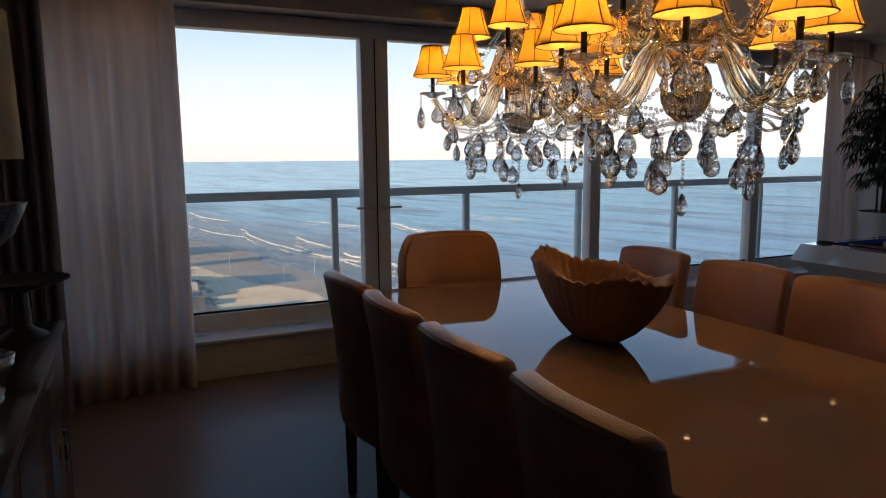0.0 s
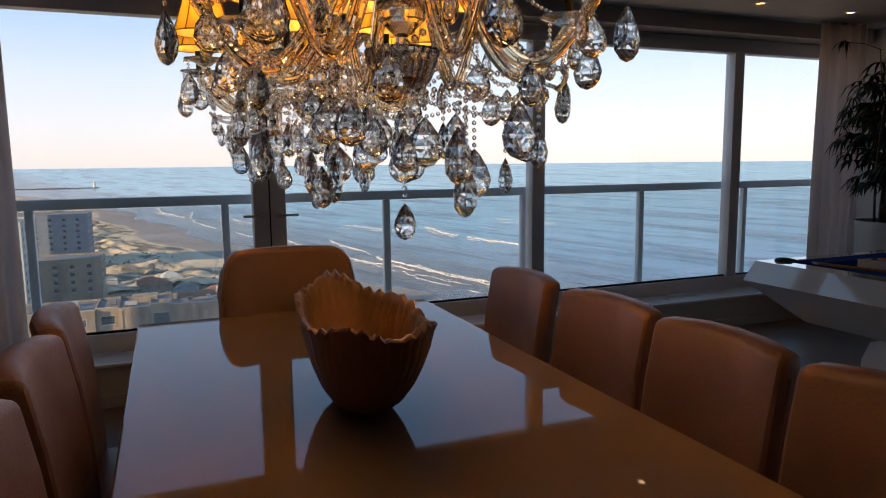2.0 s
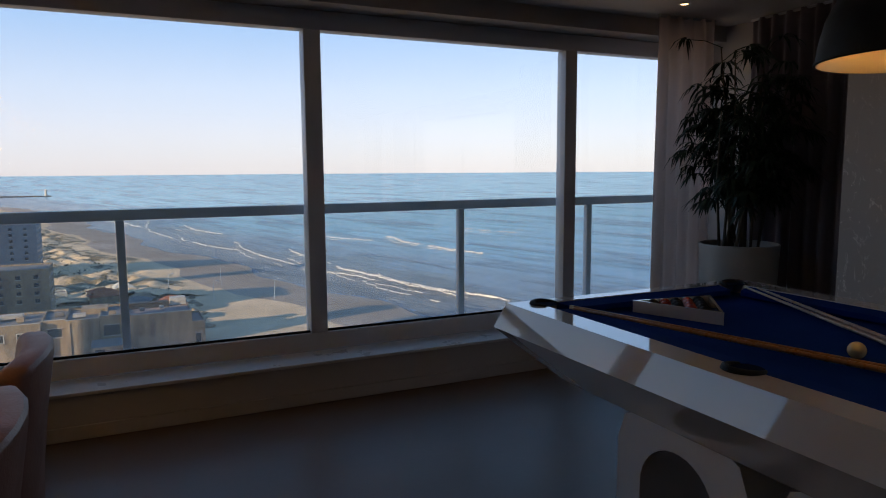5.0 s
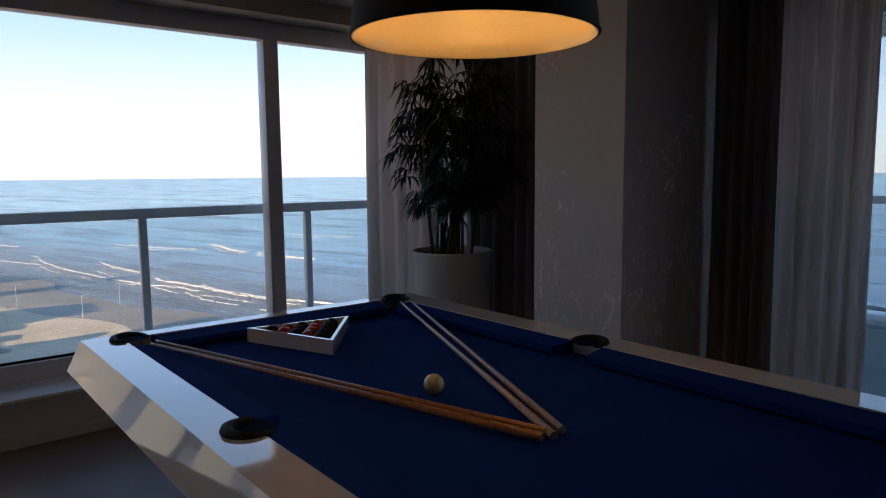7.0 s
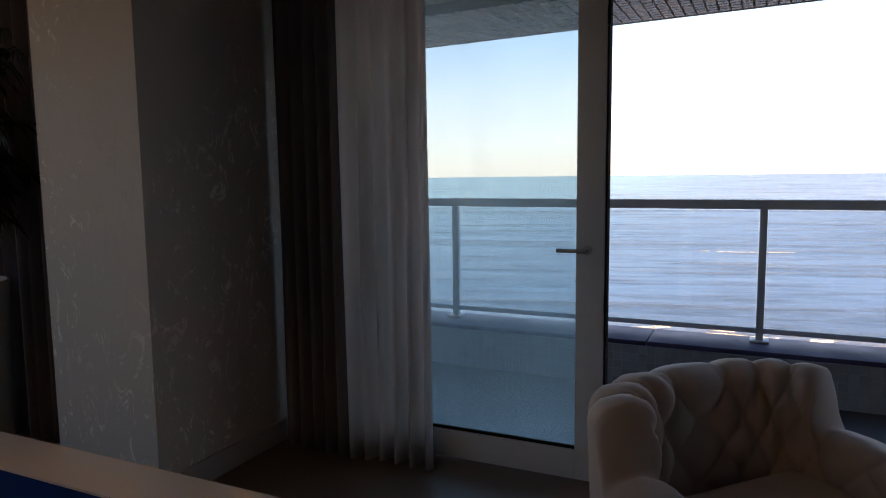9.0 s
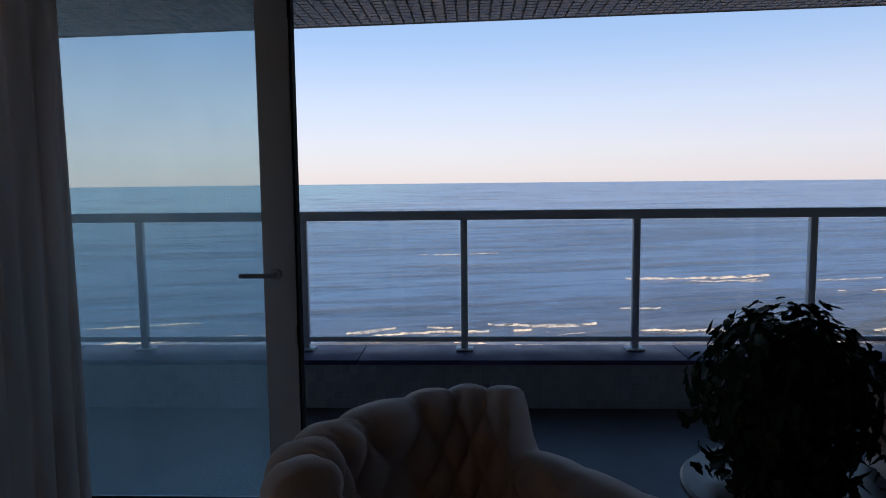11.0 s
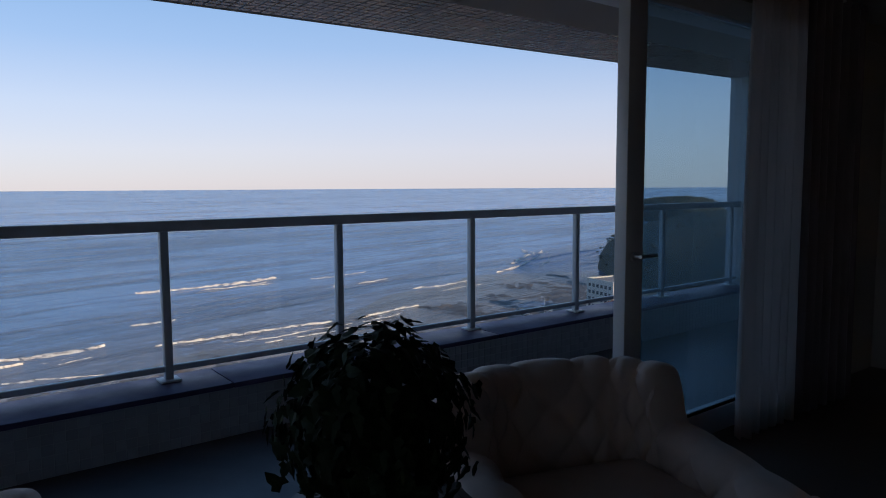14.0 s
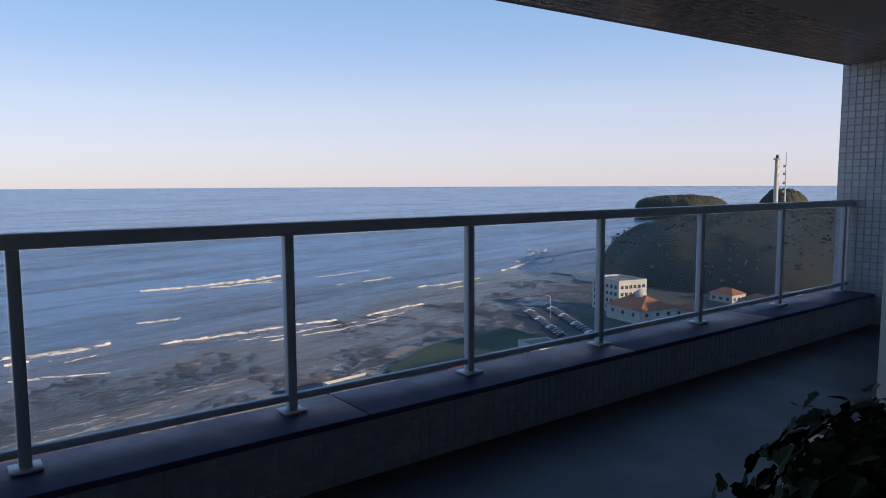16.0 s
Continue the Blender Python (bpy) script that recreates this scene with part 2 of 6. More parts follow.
# ---- mesh helpers ----
def box(bm, x0, x1, y0, y1, z0, z1, bevel=0.0, seg=2):
    r = bmesh.ops.create_cube(bm, size=1.0, matrix=Matrix.Translation(((x0 + x1) / 2, (y0 + y1) / 2, (z0 + z1) / 2)) @ Matrix.Diagonal((abs(x1 - x0), abs(y1 - y0), abs(z1 - z0), 1)))
    if bevel:
        es = list({e for v in r["verts"] for e in v.link_edges})
        bmesh.ops.bevel(bm, geom=es, offset=bevel, segments=seg, affect="EDGES", profile=0.5)
    return bm


def cyl(bm, p, q, r0, r1=None, n=16):
    """A tapered rod from p to q."""
    p, q = Vector(p), Vector(q)
    d = q - p
    m = Matrix.Translation((p + q) / 2) @ d.to_track_quat("Z", "Y").to_matrix().to_4x4()
    bmesh.ops.create_cone(bm, cap_ends=True, segments=n, radius1=r0, radius2=r0 if r1 is None else r1, depth=d.length, matrix=m)
    return bm


def lathe(bm, profile, n=32, at=(0, 0, 0), wob=None):
    """A turned shape from (radius, height) pairs."""
    rings = []
    for i, (r, z) in enumerate(profile):
        ring = []
        for k in range(n):
            a = 2 * math.pi * k / n
            rr, zz = (r, z) if wob is None else wob(r, z, a, i)
            ring.append(bm.verts.new((at[0] + rr * math.cos(a), at[1] + rr * math.sin(a), at[2] + zz)))
        rings.append(ring)
    for a, b in zip(rings, rings[1:]):
        for k in range(n):
            bm.faces.new((a[k], a[(k + 1) % n], b[(k + 1) % n], b[k]))
    return bm


def tube(bm, pts, r, n=8, taper=None, rib=0.0):
    """A round bar along a line of points."""
    pts = [Vector(p) for p in pts]
    rings = []
    for i, p in enumerate(pts):
        d = (pts[min(i + 1, len(pts) - 1)] - pts[max(i - 1, 0)]).normalized()
        side = d.cross(Vector((0, 0, 1)))
        side = side.normalized() if side.length > 1e-3 else Vector((1, 0, 0))
        up = side.cross(d)
        rad = r if taper is None else r * taper(i / (len(pts) - 1))
        rings.append([bm.verts.new(p + rad * (1 + rib * (k % 2)) * (math.cos(2 * math.pi * k / n) * side + math.sin(2 * math.pi * k / n) * up)) for k in range(n)])
    for a, b in zip(rings, rings[1:]):
        for k in range(n):
            bm.faces.new((a[k], a[(k + 1) % n], b[(k + 1) % n], b[k]))
    bm.faces.new(rings[0][::-1])
    bm.faces.new(rings[-1])
    return bm


def ball(bm, c, r, u=16, v=10, scale=(1, 1, 1)):
    bmesh.ops.create_uvsphere(bm, u_segments=u, v_segments=v, radius=r, matrix=Matrix.Translation(c) @ Matrix.Diagonal((*scale, 1)))
    return bm


def prism(bm, outline, z0, z1, axis="z"):
    """An outline pushed from z0 to z1 along an axis."""
    def put(u, v, w):
        return {"z": (u, v, w), "x": (w, u, v), "y": (u, w, v)}[axis]
    a = [bm.verts.new(put(u, v, z0)) for u, v in outline]
    b = [bm.verts.new(put(u, v, z1)) for u, v in outline]
    n = len(a)
    bm.faces.new(a)
    bm.faces.new(b[::-1])
    for k in range(n):
        bm.faces.new((a[k], b[k], b[(k + 1) % n], a[(k + 1) % n]))
    return bm


def meshed(name, bm, material, smooth=28):
    bmesh.ops.recalc_face_normals(bm, faces=bm.faces)
    me = bpy.data.meshes.new(name)
    bm.to_mesh(me)
    bm.free()
    me.materials.append(material)
    if smooth:
        me.polygons.foreach_set("use_smooth", [True] * len(me.polygons))
        me.set_sharp_from_angle(angle=radians(smooth))
    return me


def part(name, bm, material, parent=None, label="", smooth=28, at=None):
    ob = new(name, meshed(name, bm, material, smooth))
    if parent is not None:
        ob.parent = parent
    if at is not None:
        ob.location = at
    return tagged(ob, label) if label else ob


def thing(name, at, label, category, group="", kind="", rz=0):
    ob = new(name)
    ob.empty_display_size = 0.1
    ob.matrix_basis = pose(*at, 0, 0, rz)
    return tagged(ob, label, category, group, kind)


def B():
    return bmesh.new()


def setting(name, bm, material, label, category, smooth=0):
    return tagged(part(name, bm, material, None, "", smooth), label, category, "", "structure")


M_GROUTPALE = surf("pale_grout", (0.36, 0.37, 0.39), 0.9, var=0.15, fine=80, bump=0.1)

# ---- the room ----
XW, YS = -0.45, -5.4           # west and south walls close the room
CEIL_Z = 2.55
setting("floor", box(B(), XW, 7.98, YS, 4.64, -0.15, 0.0), M_FLOOR, "polished greige porcelain floor of the room", "floor")
setting("ceiling", box(B(), XW - 0.2, 7.86, YS - 0.2, 4.66, CEIL_Z, 2.85), M_CEIL, "off-white plasterboard ceiling with small downlights", "ceiling")
setting("wall_west", box(B(), XW - 0.2, XW, YS - 0.2, 5.1, -0.15, 2.85), M_WALL, "plain painted end wall", "wall")
setting("wall_south", box(B(), XW, 8.2, YS - 0.2, YS, -0.15, CEIL_Z - 0.004), M_WALL, "plain painted wall behind the walk", "wall")
bm = box(B(), XW, 7.3, 4.64, 5.02, -0.15, 0.25)
setting("wall_north", bm, M_WALL, "low painted wall below the long window", "wall")
setting("lintel_north", box(B(), XW, 8.2, 4.66, 5.02, 2.43, 2.85), M_WALL, "painted lintel above the long window", "wall")
setting("window_sill", box(B(), XW, 7.3, 4.60, 4.87, 0.252, 0.272, 0.004), M_SILL, "pale stone sill under the long window", "sill")
setting("baseboard", box(B(), XW, 7.28, 4.622, 4.638, 0.002, 0.08, 0.004), M_WALL, "painted skirting along the low wall", "baseboard")

# corner pier and the wall behind the plant
setting("wall_east_pier", box(B(), 6.92, 8.0, 2.72, 3.35, 0.0, CEIL_Z - 0.003), M_PLASTER, "pier with mottled metallic plaster finish", "wall")
setting("wall_east_corner", box(B(), 7.32, 8.0, 3.352, 5.02, -0.15, CEIL_Z - 0.003), M_WALL, "painted wall in the corner behind the plant", "wall")
setting("baseboard_pier", box(B(), 6.94, 7.78, 2.703, 2.717, 0.002, 0.12, 0.004), M_WALL, "pale skirting at the foot of the pier", "baseboard")
setting("lintel_east", box(B(), 7.862, 8.2, YS, 3.35, 2.42, 2.85), M_WALL, "painted lintel above the balcony doors", "wall")
setting("wall_east_south", box(B(), 7.86, 8.2, YS, -4.6, -0.15, 2.417), M_WALL, "painted wall beside the balcony doors", "wall")


def pane(parent, axis, plane, a0, a1, z0, z1, material, name="pane"):
    bm = B()
    if axis == "y":
        box(bm, a0, a1, plane - 0.004, plane + 0.004, z0, z1)
    else:
        box(bm, plane - 0.004, plane + 0.004, a0, a1, z0, z1)
    ob = part(name, bm, material, parent, "", 0)
    ob.visible_shadow = False
    return ob


def lever(parent, at, ax, out):
    """A lever handle; ax: the way it points, out: the way off the leaf."""
    a, o, p = Vector(ax), Vector(out), Vector(at)
    bm = B()
    cyl(bm, p, p + o * 0.012, 0.022)
    cyl(bm, p + o * 0.01, p + o * 0.05, 0.009)
    tube(bm, [p + o * 0.05 - a * 0.008, p + o * 0.05 + a * 0.06, p + o * 0.048 + a * 0.125], 0.009)
    return part("handle", bm, M_STEEL, parent, "brushed steel lever handle")


# long window facing the sea
win = thing("window_1", (0, 0, 0), "long white aluminium window with wide panes facing the sea", "window", "", "structure")
GZ0, GZ1 = 0.39, 2.31
part("bottom_rail", box(B(), XW, 7.32, 4.87, 4.97, 0.274, GZ0, 0.004), M_FRAME, win)
part("top_rail", box(B(), XW, 7.32, 4.87, 4.97, GZ1, 2.427, 0.004), M_FRAME, win)
for a, b in ((XW, -0.36), (1.905, 2.115), (3.97, 4.08), (5.93, 6.035), (7.2, 7.32)):
    m_ = part("mullion", box(B(), a, b, 4.865, 4.975, GZ0 + 0.001, GZ1 - 0.001, 0.006), M_FRAME, win)
    if b - a > 0.15:
        part("joint_gap", box(B(), 2.006, 2.014, 4.860, 4.864, GZ0, GZ1), M_GASKET, m_, "dark gap between the two leaves", 0)
for a, b in ((-0.36, 1.905), (2.115, 3.97), (4.08, 5.93), (6.035, 7.2)):
    pane(win, "y", 4.925, a, b, GZ0, GZ1, M_GLASS)
    part("bead", box(B(), a, b, 4.895, 4.915, GZ0, GZ0 + 0.012), M_GASKET, win, "black glazing bead", 0)
lever(win, (1.96, 4.865, 1.085), (-1, 0, 0), (0, -1, 0))
lever(win, (2.06, 4.865, 1.085), (1, 0, 0), (0, -1, 0))


# balcony doors: tall glazed leaves
def door_leaf(name, y0, y1, handle_y, way, s=0.125, x0=7.872, glass=M_DOORGLASS):
    d = thing(name, (0, 0, 0), "tall white aluminium glazed balcony door leaf, slid open", "door", "", "structure")
    x1 = x0 + 0.07
    part("stile", box(B(), x0, x1, y0, y0 + s, 0.012, 2.415, 0.006), M_FRAME, d)
    part("stile", box(B(), x0, x1, y1 - s, y1, 0.012, 2.415, 0.006), M_FRAME, d)
    part("bottom_rail", box(B(), x0, x1, y0 + s, y1 - s, 0.012, 0.15, 0.006), M_FRAME, d)
    part("top_rail", box(B(), x0, x1, y0 + s, y1 - s, 2.30, 2.415, 0.006), M_FRAME, d)
    part("bead", box(B(), x0 + 0.01, x0 + 0.024, y0 + s, y1 - s, 0.152, 0.166), M_GASKET, d, "black glazing bead", 0)
    pane(d, "x", x0 + 0.04, y0 + s, y1 - s, 0.15, 2.30, glass)
    lever(d, (x0, handle_y, 1.07), (0, way, 0), (-1, 0, 0))
    return d


d1 = door_leaf("door_1", 1.045, 2.70, 1.12, 1)
part("gasket", box(B(), 7.880, 7.935, 1.036, 1.044, 0.014, 2.41), M_GASKET, d1, "black rubber seal", 0)
for hz in (0.80, 2.02):
    part("hinge", cyl(B(), (7.868, 1.036, hz), (7.868, 1.036, hz + 0.075), 0.008, None, 10), M_BLACK, d1, "small black hinge")
door_leaf("door_2", -4.55, -2.285, -2.34, -1, 0.135, 7.80, M_DOORGLASS_B)
trk = thing("door_track", (0, 0, 0), "white aluminium track of the balcony doors", "door frame", "", "structure")
part("sill_track", box(B(), 7.985, 8.12, -4.6, 2.72, -0.15, 0.012, 0.003), M_FRAME, trk)
part("head_track", box(B(), 7.98, 8.12, -4.6, 2.72, 2.34, 2.417, 0.003), M_FRAME, trk)
part("jamb", box(B(), 7.99, 8.06, 1.10, 1.16, 0.014, 2.338, 0.004), M_FRAME, trk)

# balcony
PX, BZ = 9.72, -0.09
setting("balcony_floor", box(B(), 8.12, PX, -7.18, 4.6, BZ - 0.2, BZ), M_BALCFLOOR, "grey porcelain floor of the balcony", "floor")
setting("parapet", box(B(), PX, 10.12, -7.18, 5.3, BZ - 0.6, 0.205), M_TILE, "low balcony parapet clad in small pale mosaic tiles", "parapet")
setting("balcony_end_wall", box(B(), 8.205, 10.13, -7.58, -7.183, -0.5, 2.85), M_GROUTPALE, "end wall of the balcony clad in white mosaic tiles", "wall")
setting("balcony_soffit", box(B(), 8.2, 9.097, -7.18, 5.3, 2.52, 2.85), M_CEIL, "painted balcony ceiling", "ceiling")
bm = B()
for y in (-7.18, 5.3):
    zz = 2.487 - 0.0185 * (y - 0.8)
    for x, z in ((9.1, zz), (10.1, zz), (10.1, 2.86), (9.1, 2.86)):
        bm.verts.new((x, y, z))
v = list(bm.verts)
for k in range(4):
    bm.faces.new((v[k], v[(k + 1) % 4], v[4 + (k + 1) % 4], v[4 + k]))
bm.faces.new(v[:4])
bm.faces.new(v[4:])
setting("balcony_soffit_edge", bm, M_GROUT, "outer balcony ceiling clad in brown mosaic", "ceiling")
cop = thing("coping", (0, 0, 0), "grey granite coping slabs on the balcony parapet", "coping", "", "structure")
ys = [-7.18, -5.1, -3.2, -1.05, 1.13, 3.2, 5.3]
for a, b in zip(ys, ys[1:]):
    part("slab", box(B(), 9.705, 10.13, a + 0.003, b - 0.003, 0.207, 0.24, 0.004), M_COPING, cop)


def railing(name, label, posts, plane, axis, z_foot, a0, a1, low_z):
    r = thing(name, (0, 0, 0), label, "railing")
    def bx(u0, u1, v0, v1, z0, z1, bev):
        return box(B(), u0, u1, plane + v0, plane + v1, z0, z1, bev) if axis == "y" else box(B(), plane + v0, plane + v1, u0, u1, z0, z1, bev)
    part("top_rail", bx(a0, a1, -0.04, 0.04, 1.15, 1.215, 0.008), M_RAIL, r)
    part("bottom_rail", bx(a0, a1, -0.018, 0.018, low_z, low_z + 0.035, 0.004), M_RAIL, r)
    for p in posts:
        po = part("post", bx(p - 0.024, p + 0.024, -0.024, 0.024, z_foot + 0.012, 1.149, 0.004), M_RAIL, r)
        part("base_plate", bx(p - 0.06, p + 0.06, -0.06, 0.06, z_foot, z_foot + 0.012, 0.003), M_RAIL, po)
    for a, b in zip(posts, posts[1:]):
        g = part("glass_panel", bx(a + 0.03, b - 0.03, -0.004, 0.004, low_z + 0.036, 1.145, 0), M_RAILGLASS, r, "", 0)
        g.visible_shadow = False
    return r


railing("balcony_railing", "grey aluminium balcony railing with clear glass panels", [-7.04, -5.725, -4.40, -3.143, -1.932, -0.754, 0.421, 1.536, 2.696, 3.85, 5.0], 9.99, "x", 0.242, -7.17, 5.2, 0.30)
setting("north_ledge", box(B(), -0.64, 10.12, 5.022, 5.30, -0.6, 0.2), M_TILE, "narrow tiled ledge outside the long window", "ledge")
railing("window_railing", "grey aluminium railing with glass panels outside the window", [-0.5, 0.6, 1.747, 2.884, 4.03, 5.177, 6.346, 7.49, 8.6, 9.7], 5.12, "y", 0.202, -0.6, 9.94, 0.26)

# the tower below and above
setting("tower_below", box(B(), -26, 10.1, -7.3, 5.28, -55, -0.62), M_TILE, "storeys of the apartment tower below", "building")
setting("tower_above", box(B(), -26, 10.1, -7.3, 5.28, 2.86, 8), M_TILE, "storeys of the apartment tower above", "building")
setting("tower_core", box(B(), -26, XW - 0.21, -7.3, 5.28, -0.6, 2.84), M_TILE, "rest of the storey behind the room", "building")
setting("tower_core_south", box(B(), XW - 0.2, 8.2, -7.35, YS - 0.21, -0.6, 2.84), M_TILE, "neighbouring rooms of the storey", "building")


# ---- sea, beach, town ----
SEA = -55.0


def shore_x(y):
    """Where the land ends, by the northing."""
    k = [(-900, 120), (-420, 250), (-300, 262), (-230, 245), (-165, 206), (-95, 188), (30, 165), (120, 140), (247, 104), (381, 74), (560, 25), (820, -29), (1150, -100), (1350, -180), (1700, -420), (2600, -1300)]
    for (y0, x0), (y1, x1) in zip(k, k[1:]):
        if y0 <= y <= y1:
            f = (y - y0) / (y1 - y0)
            return x0 + (x1 - x0) * (f * f * (3 - 2 * f) * 0.4 + f * 0.6) + 5 * math.sin(y * 0.031) + 2.5 * math.sin(y * 0.093 + 1)
    return k[0][1] if y < k[0][0] else k[-1][1]


def lined(nt, scale, detail, rough, along, lo, hi, distort=0.0):
    """Noise drawn out along the coast, which runs a little west of north."""
    tc = nt.nodes.new("ShaderNodeTexCoord")
    mp = nt.nodes.new("ShaderNodeMapping")
    mp.vector_type = "TEXTURE"
    mp.inputs["Rotation"].default_value = (0, 0, 0.235)
    mp.inputs["Scale"].default_value = (1, along, 1)
    no = nt.nodes.new("ShaderNodeTexNoise")
    no.inputs["Scale"].default_value, no.inputs["Detail"].default_value, no.inputs["Roughness"].default_value = scale, detail, rough
    no.inputs["Distortion"].default_value = distort
    ra = nt.nodes.new("ShaderNodeMapRange")
    ra.inputs["From Min"].default_value, ra.inputs["From Max"].default_value = lo, hi
    nt.links.new(tc.outputs["Object"], mp.inputs["Vector"])
    nt.links.new(mp.outputs[0], no.inputs["Vector"])
    nt.links.new(no.outputs[0], ra.inputs["Value"])
    return ra.outputs[0]


def seaward(nt, near, far, wander=70.0):
    """1 by the shore, 0 out at sea, with a wandering edge."""
    tc = nt.nodes.new("ShaderNodeTexCoord")
    dot = nt.nodes.new("ShaderNodeVectorMath")
    dot.operation = "DOT_PRODUCT"
    dot.inputs[1].default_value = (1.0, 0.245, 0.0)
    nt.links.new(tc.outputs["Object"], dot.inputs[0])
    ad = nt.nodes.new("ShaderNodeMath")
    ad.operation, ad.inputs[1].default_value = "MULTIPLY_ADD", wander
    nt.links.new(lined(nt, 0.012, 5, 0.65, 4.0, 0.2, 0.8), ad.inputs[0])
    nt.links.new(dot.outputs["Value"], ad.inputs[2])
    ra = nt.nodes.new("ShaderNodeMapRange")
    ra.interpolation_type = "SMOOTHSTEP"
    ra.inputs["From Min"].default_value, ra.inputs["From Max"].default_value = 165 + far + wander / 2, 165 + near + wander / 2
    nt.links.new(ad.outputs[0], ra.inputs["Value"])
    return ra.outputs[0]


def times(nt, a, b):
    n = nt.nodes.new("ShaderNodeMath")
    n.operation = "MULTIPLY"
    for k, v in enumerate((a, b)):
        if hasattr(v, "is_linked"):
            nt.links.new(v, n.inputs[k])
        else:
            n.inputs[k].default_value = v
    return n.outputs[0]


def water_material(name, deep, pale, silt, foam=0.5):
    """Water with long crests that lie along the coast, chop, and silt and foam towards the shore."""
    m, nt, b = nodes_of(name)
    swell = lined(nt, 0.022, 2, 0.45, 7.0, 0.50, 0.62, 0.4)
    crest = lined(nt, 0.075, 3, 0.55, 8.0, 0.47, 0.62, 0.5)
    ripple = lined(nt, 0.30, 4, 0.65, 2.6, 0.3, 0.7, 0.5)
    chop = lined(nt, 1.1, 3, 0.6, 2.2, 0.3, 0.7)
    broad = lined(nt, 0.0035, 4, 0.55, 4.0, 0.35, 0.65)
    c = mixed(nt, broad, deep, pale)
    # greener and brighter to the north: the window glass's cast put into the colour
    tc = nt.nodes.new("ShaderNodeTexCoord")
    sp = nt.nodes.new("ShaderNodeSeparateXYZ")
    nt.links.new(tc.outputs["Object"], sp.inputs[0])
    nr = nt.nodes.new("ShaderNodeMapRange")
    nr.interpolation_type = "SMOOTHSTEP"
    nr.inputs["From Min"].default_value, nr.inputs["From Max"].default_value = -150, 800
    nt.links.new(sp.outputs["Y"], nr.inputs["Value"])
    c = mixed(nt, nr.outputs[0], c, (0.24, 0.52, 0.61))
    near = seaward(nt, 15, 190)
    c = mixed(nt, times(nt, near, 0.85), c, silt)
    # shade of the swell and wave faces, multiplied into the colour as dark bands
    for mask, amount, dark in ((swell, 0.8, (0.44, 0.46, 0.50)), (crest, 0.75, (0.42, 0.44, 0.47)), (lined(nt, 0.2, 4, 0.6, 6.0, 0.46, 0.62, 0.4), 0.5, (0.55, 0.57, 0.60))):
        wave_shade = nt.nodes.new("ShaderNodeMix")
        wave_shade.data_type, wave_shade.blend_type = "RGBA", "MULTIPLY"
        nt.links.new(times(nt, mask, amount), wave_shade.inputs[0])
        nt.links.new(c, wave_shade.inputs[6])
        wave_shade.inputs[7].default_value = (*dark, 1)
        c = wave_shade.outputs[2]
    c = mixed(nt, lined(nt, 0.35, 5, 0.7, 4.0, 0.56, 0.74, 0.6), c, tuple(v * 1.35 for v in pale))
    lace = times(nt, lined(nt, 0.16, 8, 0.8, 3.5, 0.57, 0.64, 1.6), times(nt, seaward(nt, -5, 110, 90.0), foam))
    c = mixed(nt, lace, c, (0.62, 0.58, 0.54))
    nt.links.new(c, b.inputs["Base Color"])
    b.inputs["Roughness"].default_value = 0.2
    b.inputs["IOR"].default_value = 1.14
    last = None
    for hgt, st, ds in ((swell, 1.0, 2.6), (crest, 0.8, 0.9), (ripple, 0.7, 0.5), (chop, 0.5, 0.15)):
        bp = nt.nodes.new("ShaderNodeBump")
        bp.inputs["Strength"].default_value, bp.inputs["Distance"].default_value = st, ds
        nt.links.new(hgt, bp.inputs["Height"])
        if last:
            nt.links.new(last.outputs[0], bp.inputs["Normal"])
        last = bp
    nt.links.new(last.outputs[0], b.inputs["Normal"])
    return m


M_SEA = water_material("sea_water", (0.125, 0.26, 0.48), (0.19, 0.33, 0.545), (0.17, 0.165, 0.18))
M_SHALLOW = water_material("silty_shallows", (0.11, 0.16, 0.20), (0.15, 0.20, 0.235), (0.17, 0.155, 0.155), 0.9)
M_SAND = surf("dry_sand", (0.74, 0.54, 0.34), 0.9, var=0.3, scale=0.05, fine=0.4, bump=0.8, second=(0.44, 0.32, 0.20))
M_DUNE = surf("dune_sand", (0.78, 0.57, 0.35), 0.9, var=0.3, scale=0.05, fine=0.4, bump=0.8, second=(0.46, 0.33, 0.20))
_nt = M_DUNE.node_tree
_b = _nt.nodes["Principled BSDF"]
_c = _b.inputs["Base Color"].links[0].from_socket
_nt.links.new(mixed(_nt, noised(_nt, 0.07, 6, 0.65, (0.8, 0.5, 1), 0.50, 0.58, 0.4), _c, (0.15, 0.12, 0.07)), _b.inputs["Base Color"])
M_WETSAND = surf("wet_sand", (0.38, 0.29, 0.21), 0.6, var=0.3, scale=0.03, fine=0.4, bump=0.05, spec=0.3)
M_FOAM = surf("sea_foam", (0.84, 0.76, 0.66), 0.8, var=0.25, scale=0.2, fine=2, bump=0.5)
_nt = M_FOAM.node_tree
_nt.links.new(noised(_nt, 0.55, 7, 0.75, (1, 0.6, 1), 0.40, 0.52, 0.8), _nt.nodes["Principled BSDF"].inputs["Alpha"])
M_WASH = surf("foam_wash", (0.70, 0.64, 0.58), 0.8, var=0.25, scale=0.2, fine=2, bump=0.3)
_nt = M_WASH.node_tree
_nt.links.new(lined(_nt, 0.28, 8, 0.8, 2.5, 0.52, 0.64, 1.5), _nt.nodes["Principled BSDF"].inputs["Alpha"])
M_ROCK = surf("shore_rock", (0.075, 0.07, 0.07), 0.8, var=0.5, scale=0.1, fine=0.8, bump=0.8)
_nt = M_ROCK.node_tree
_b = _nt.nodes["Principled BSDF"]
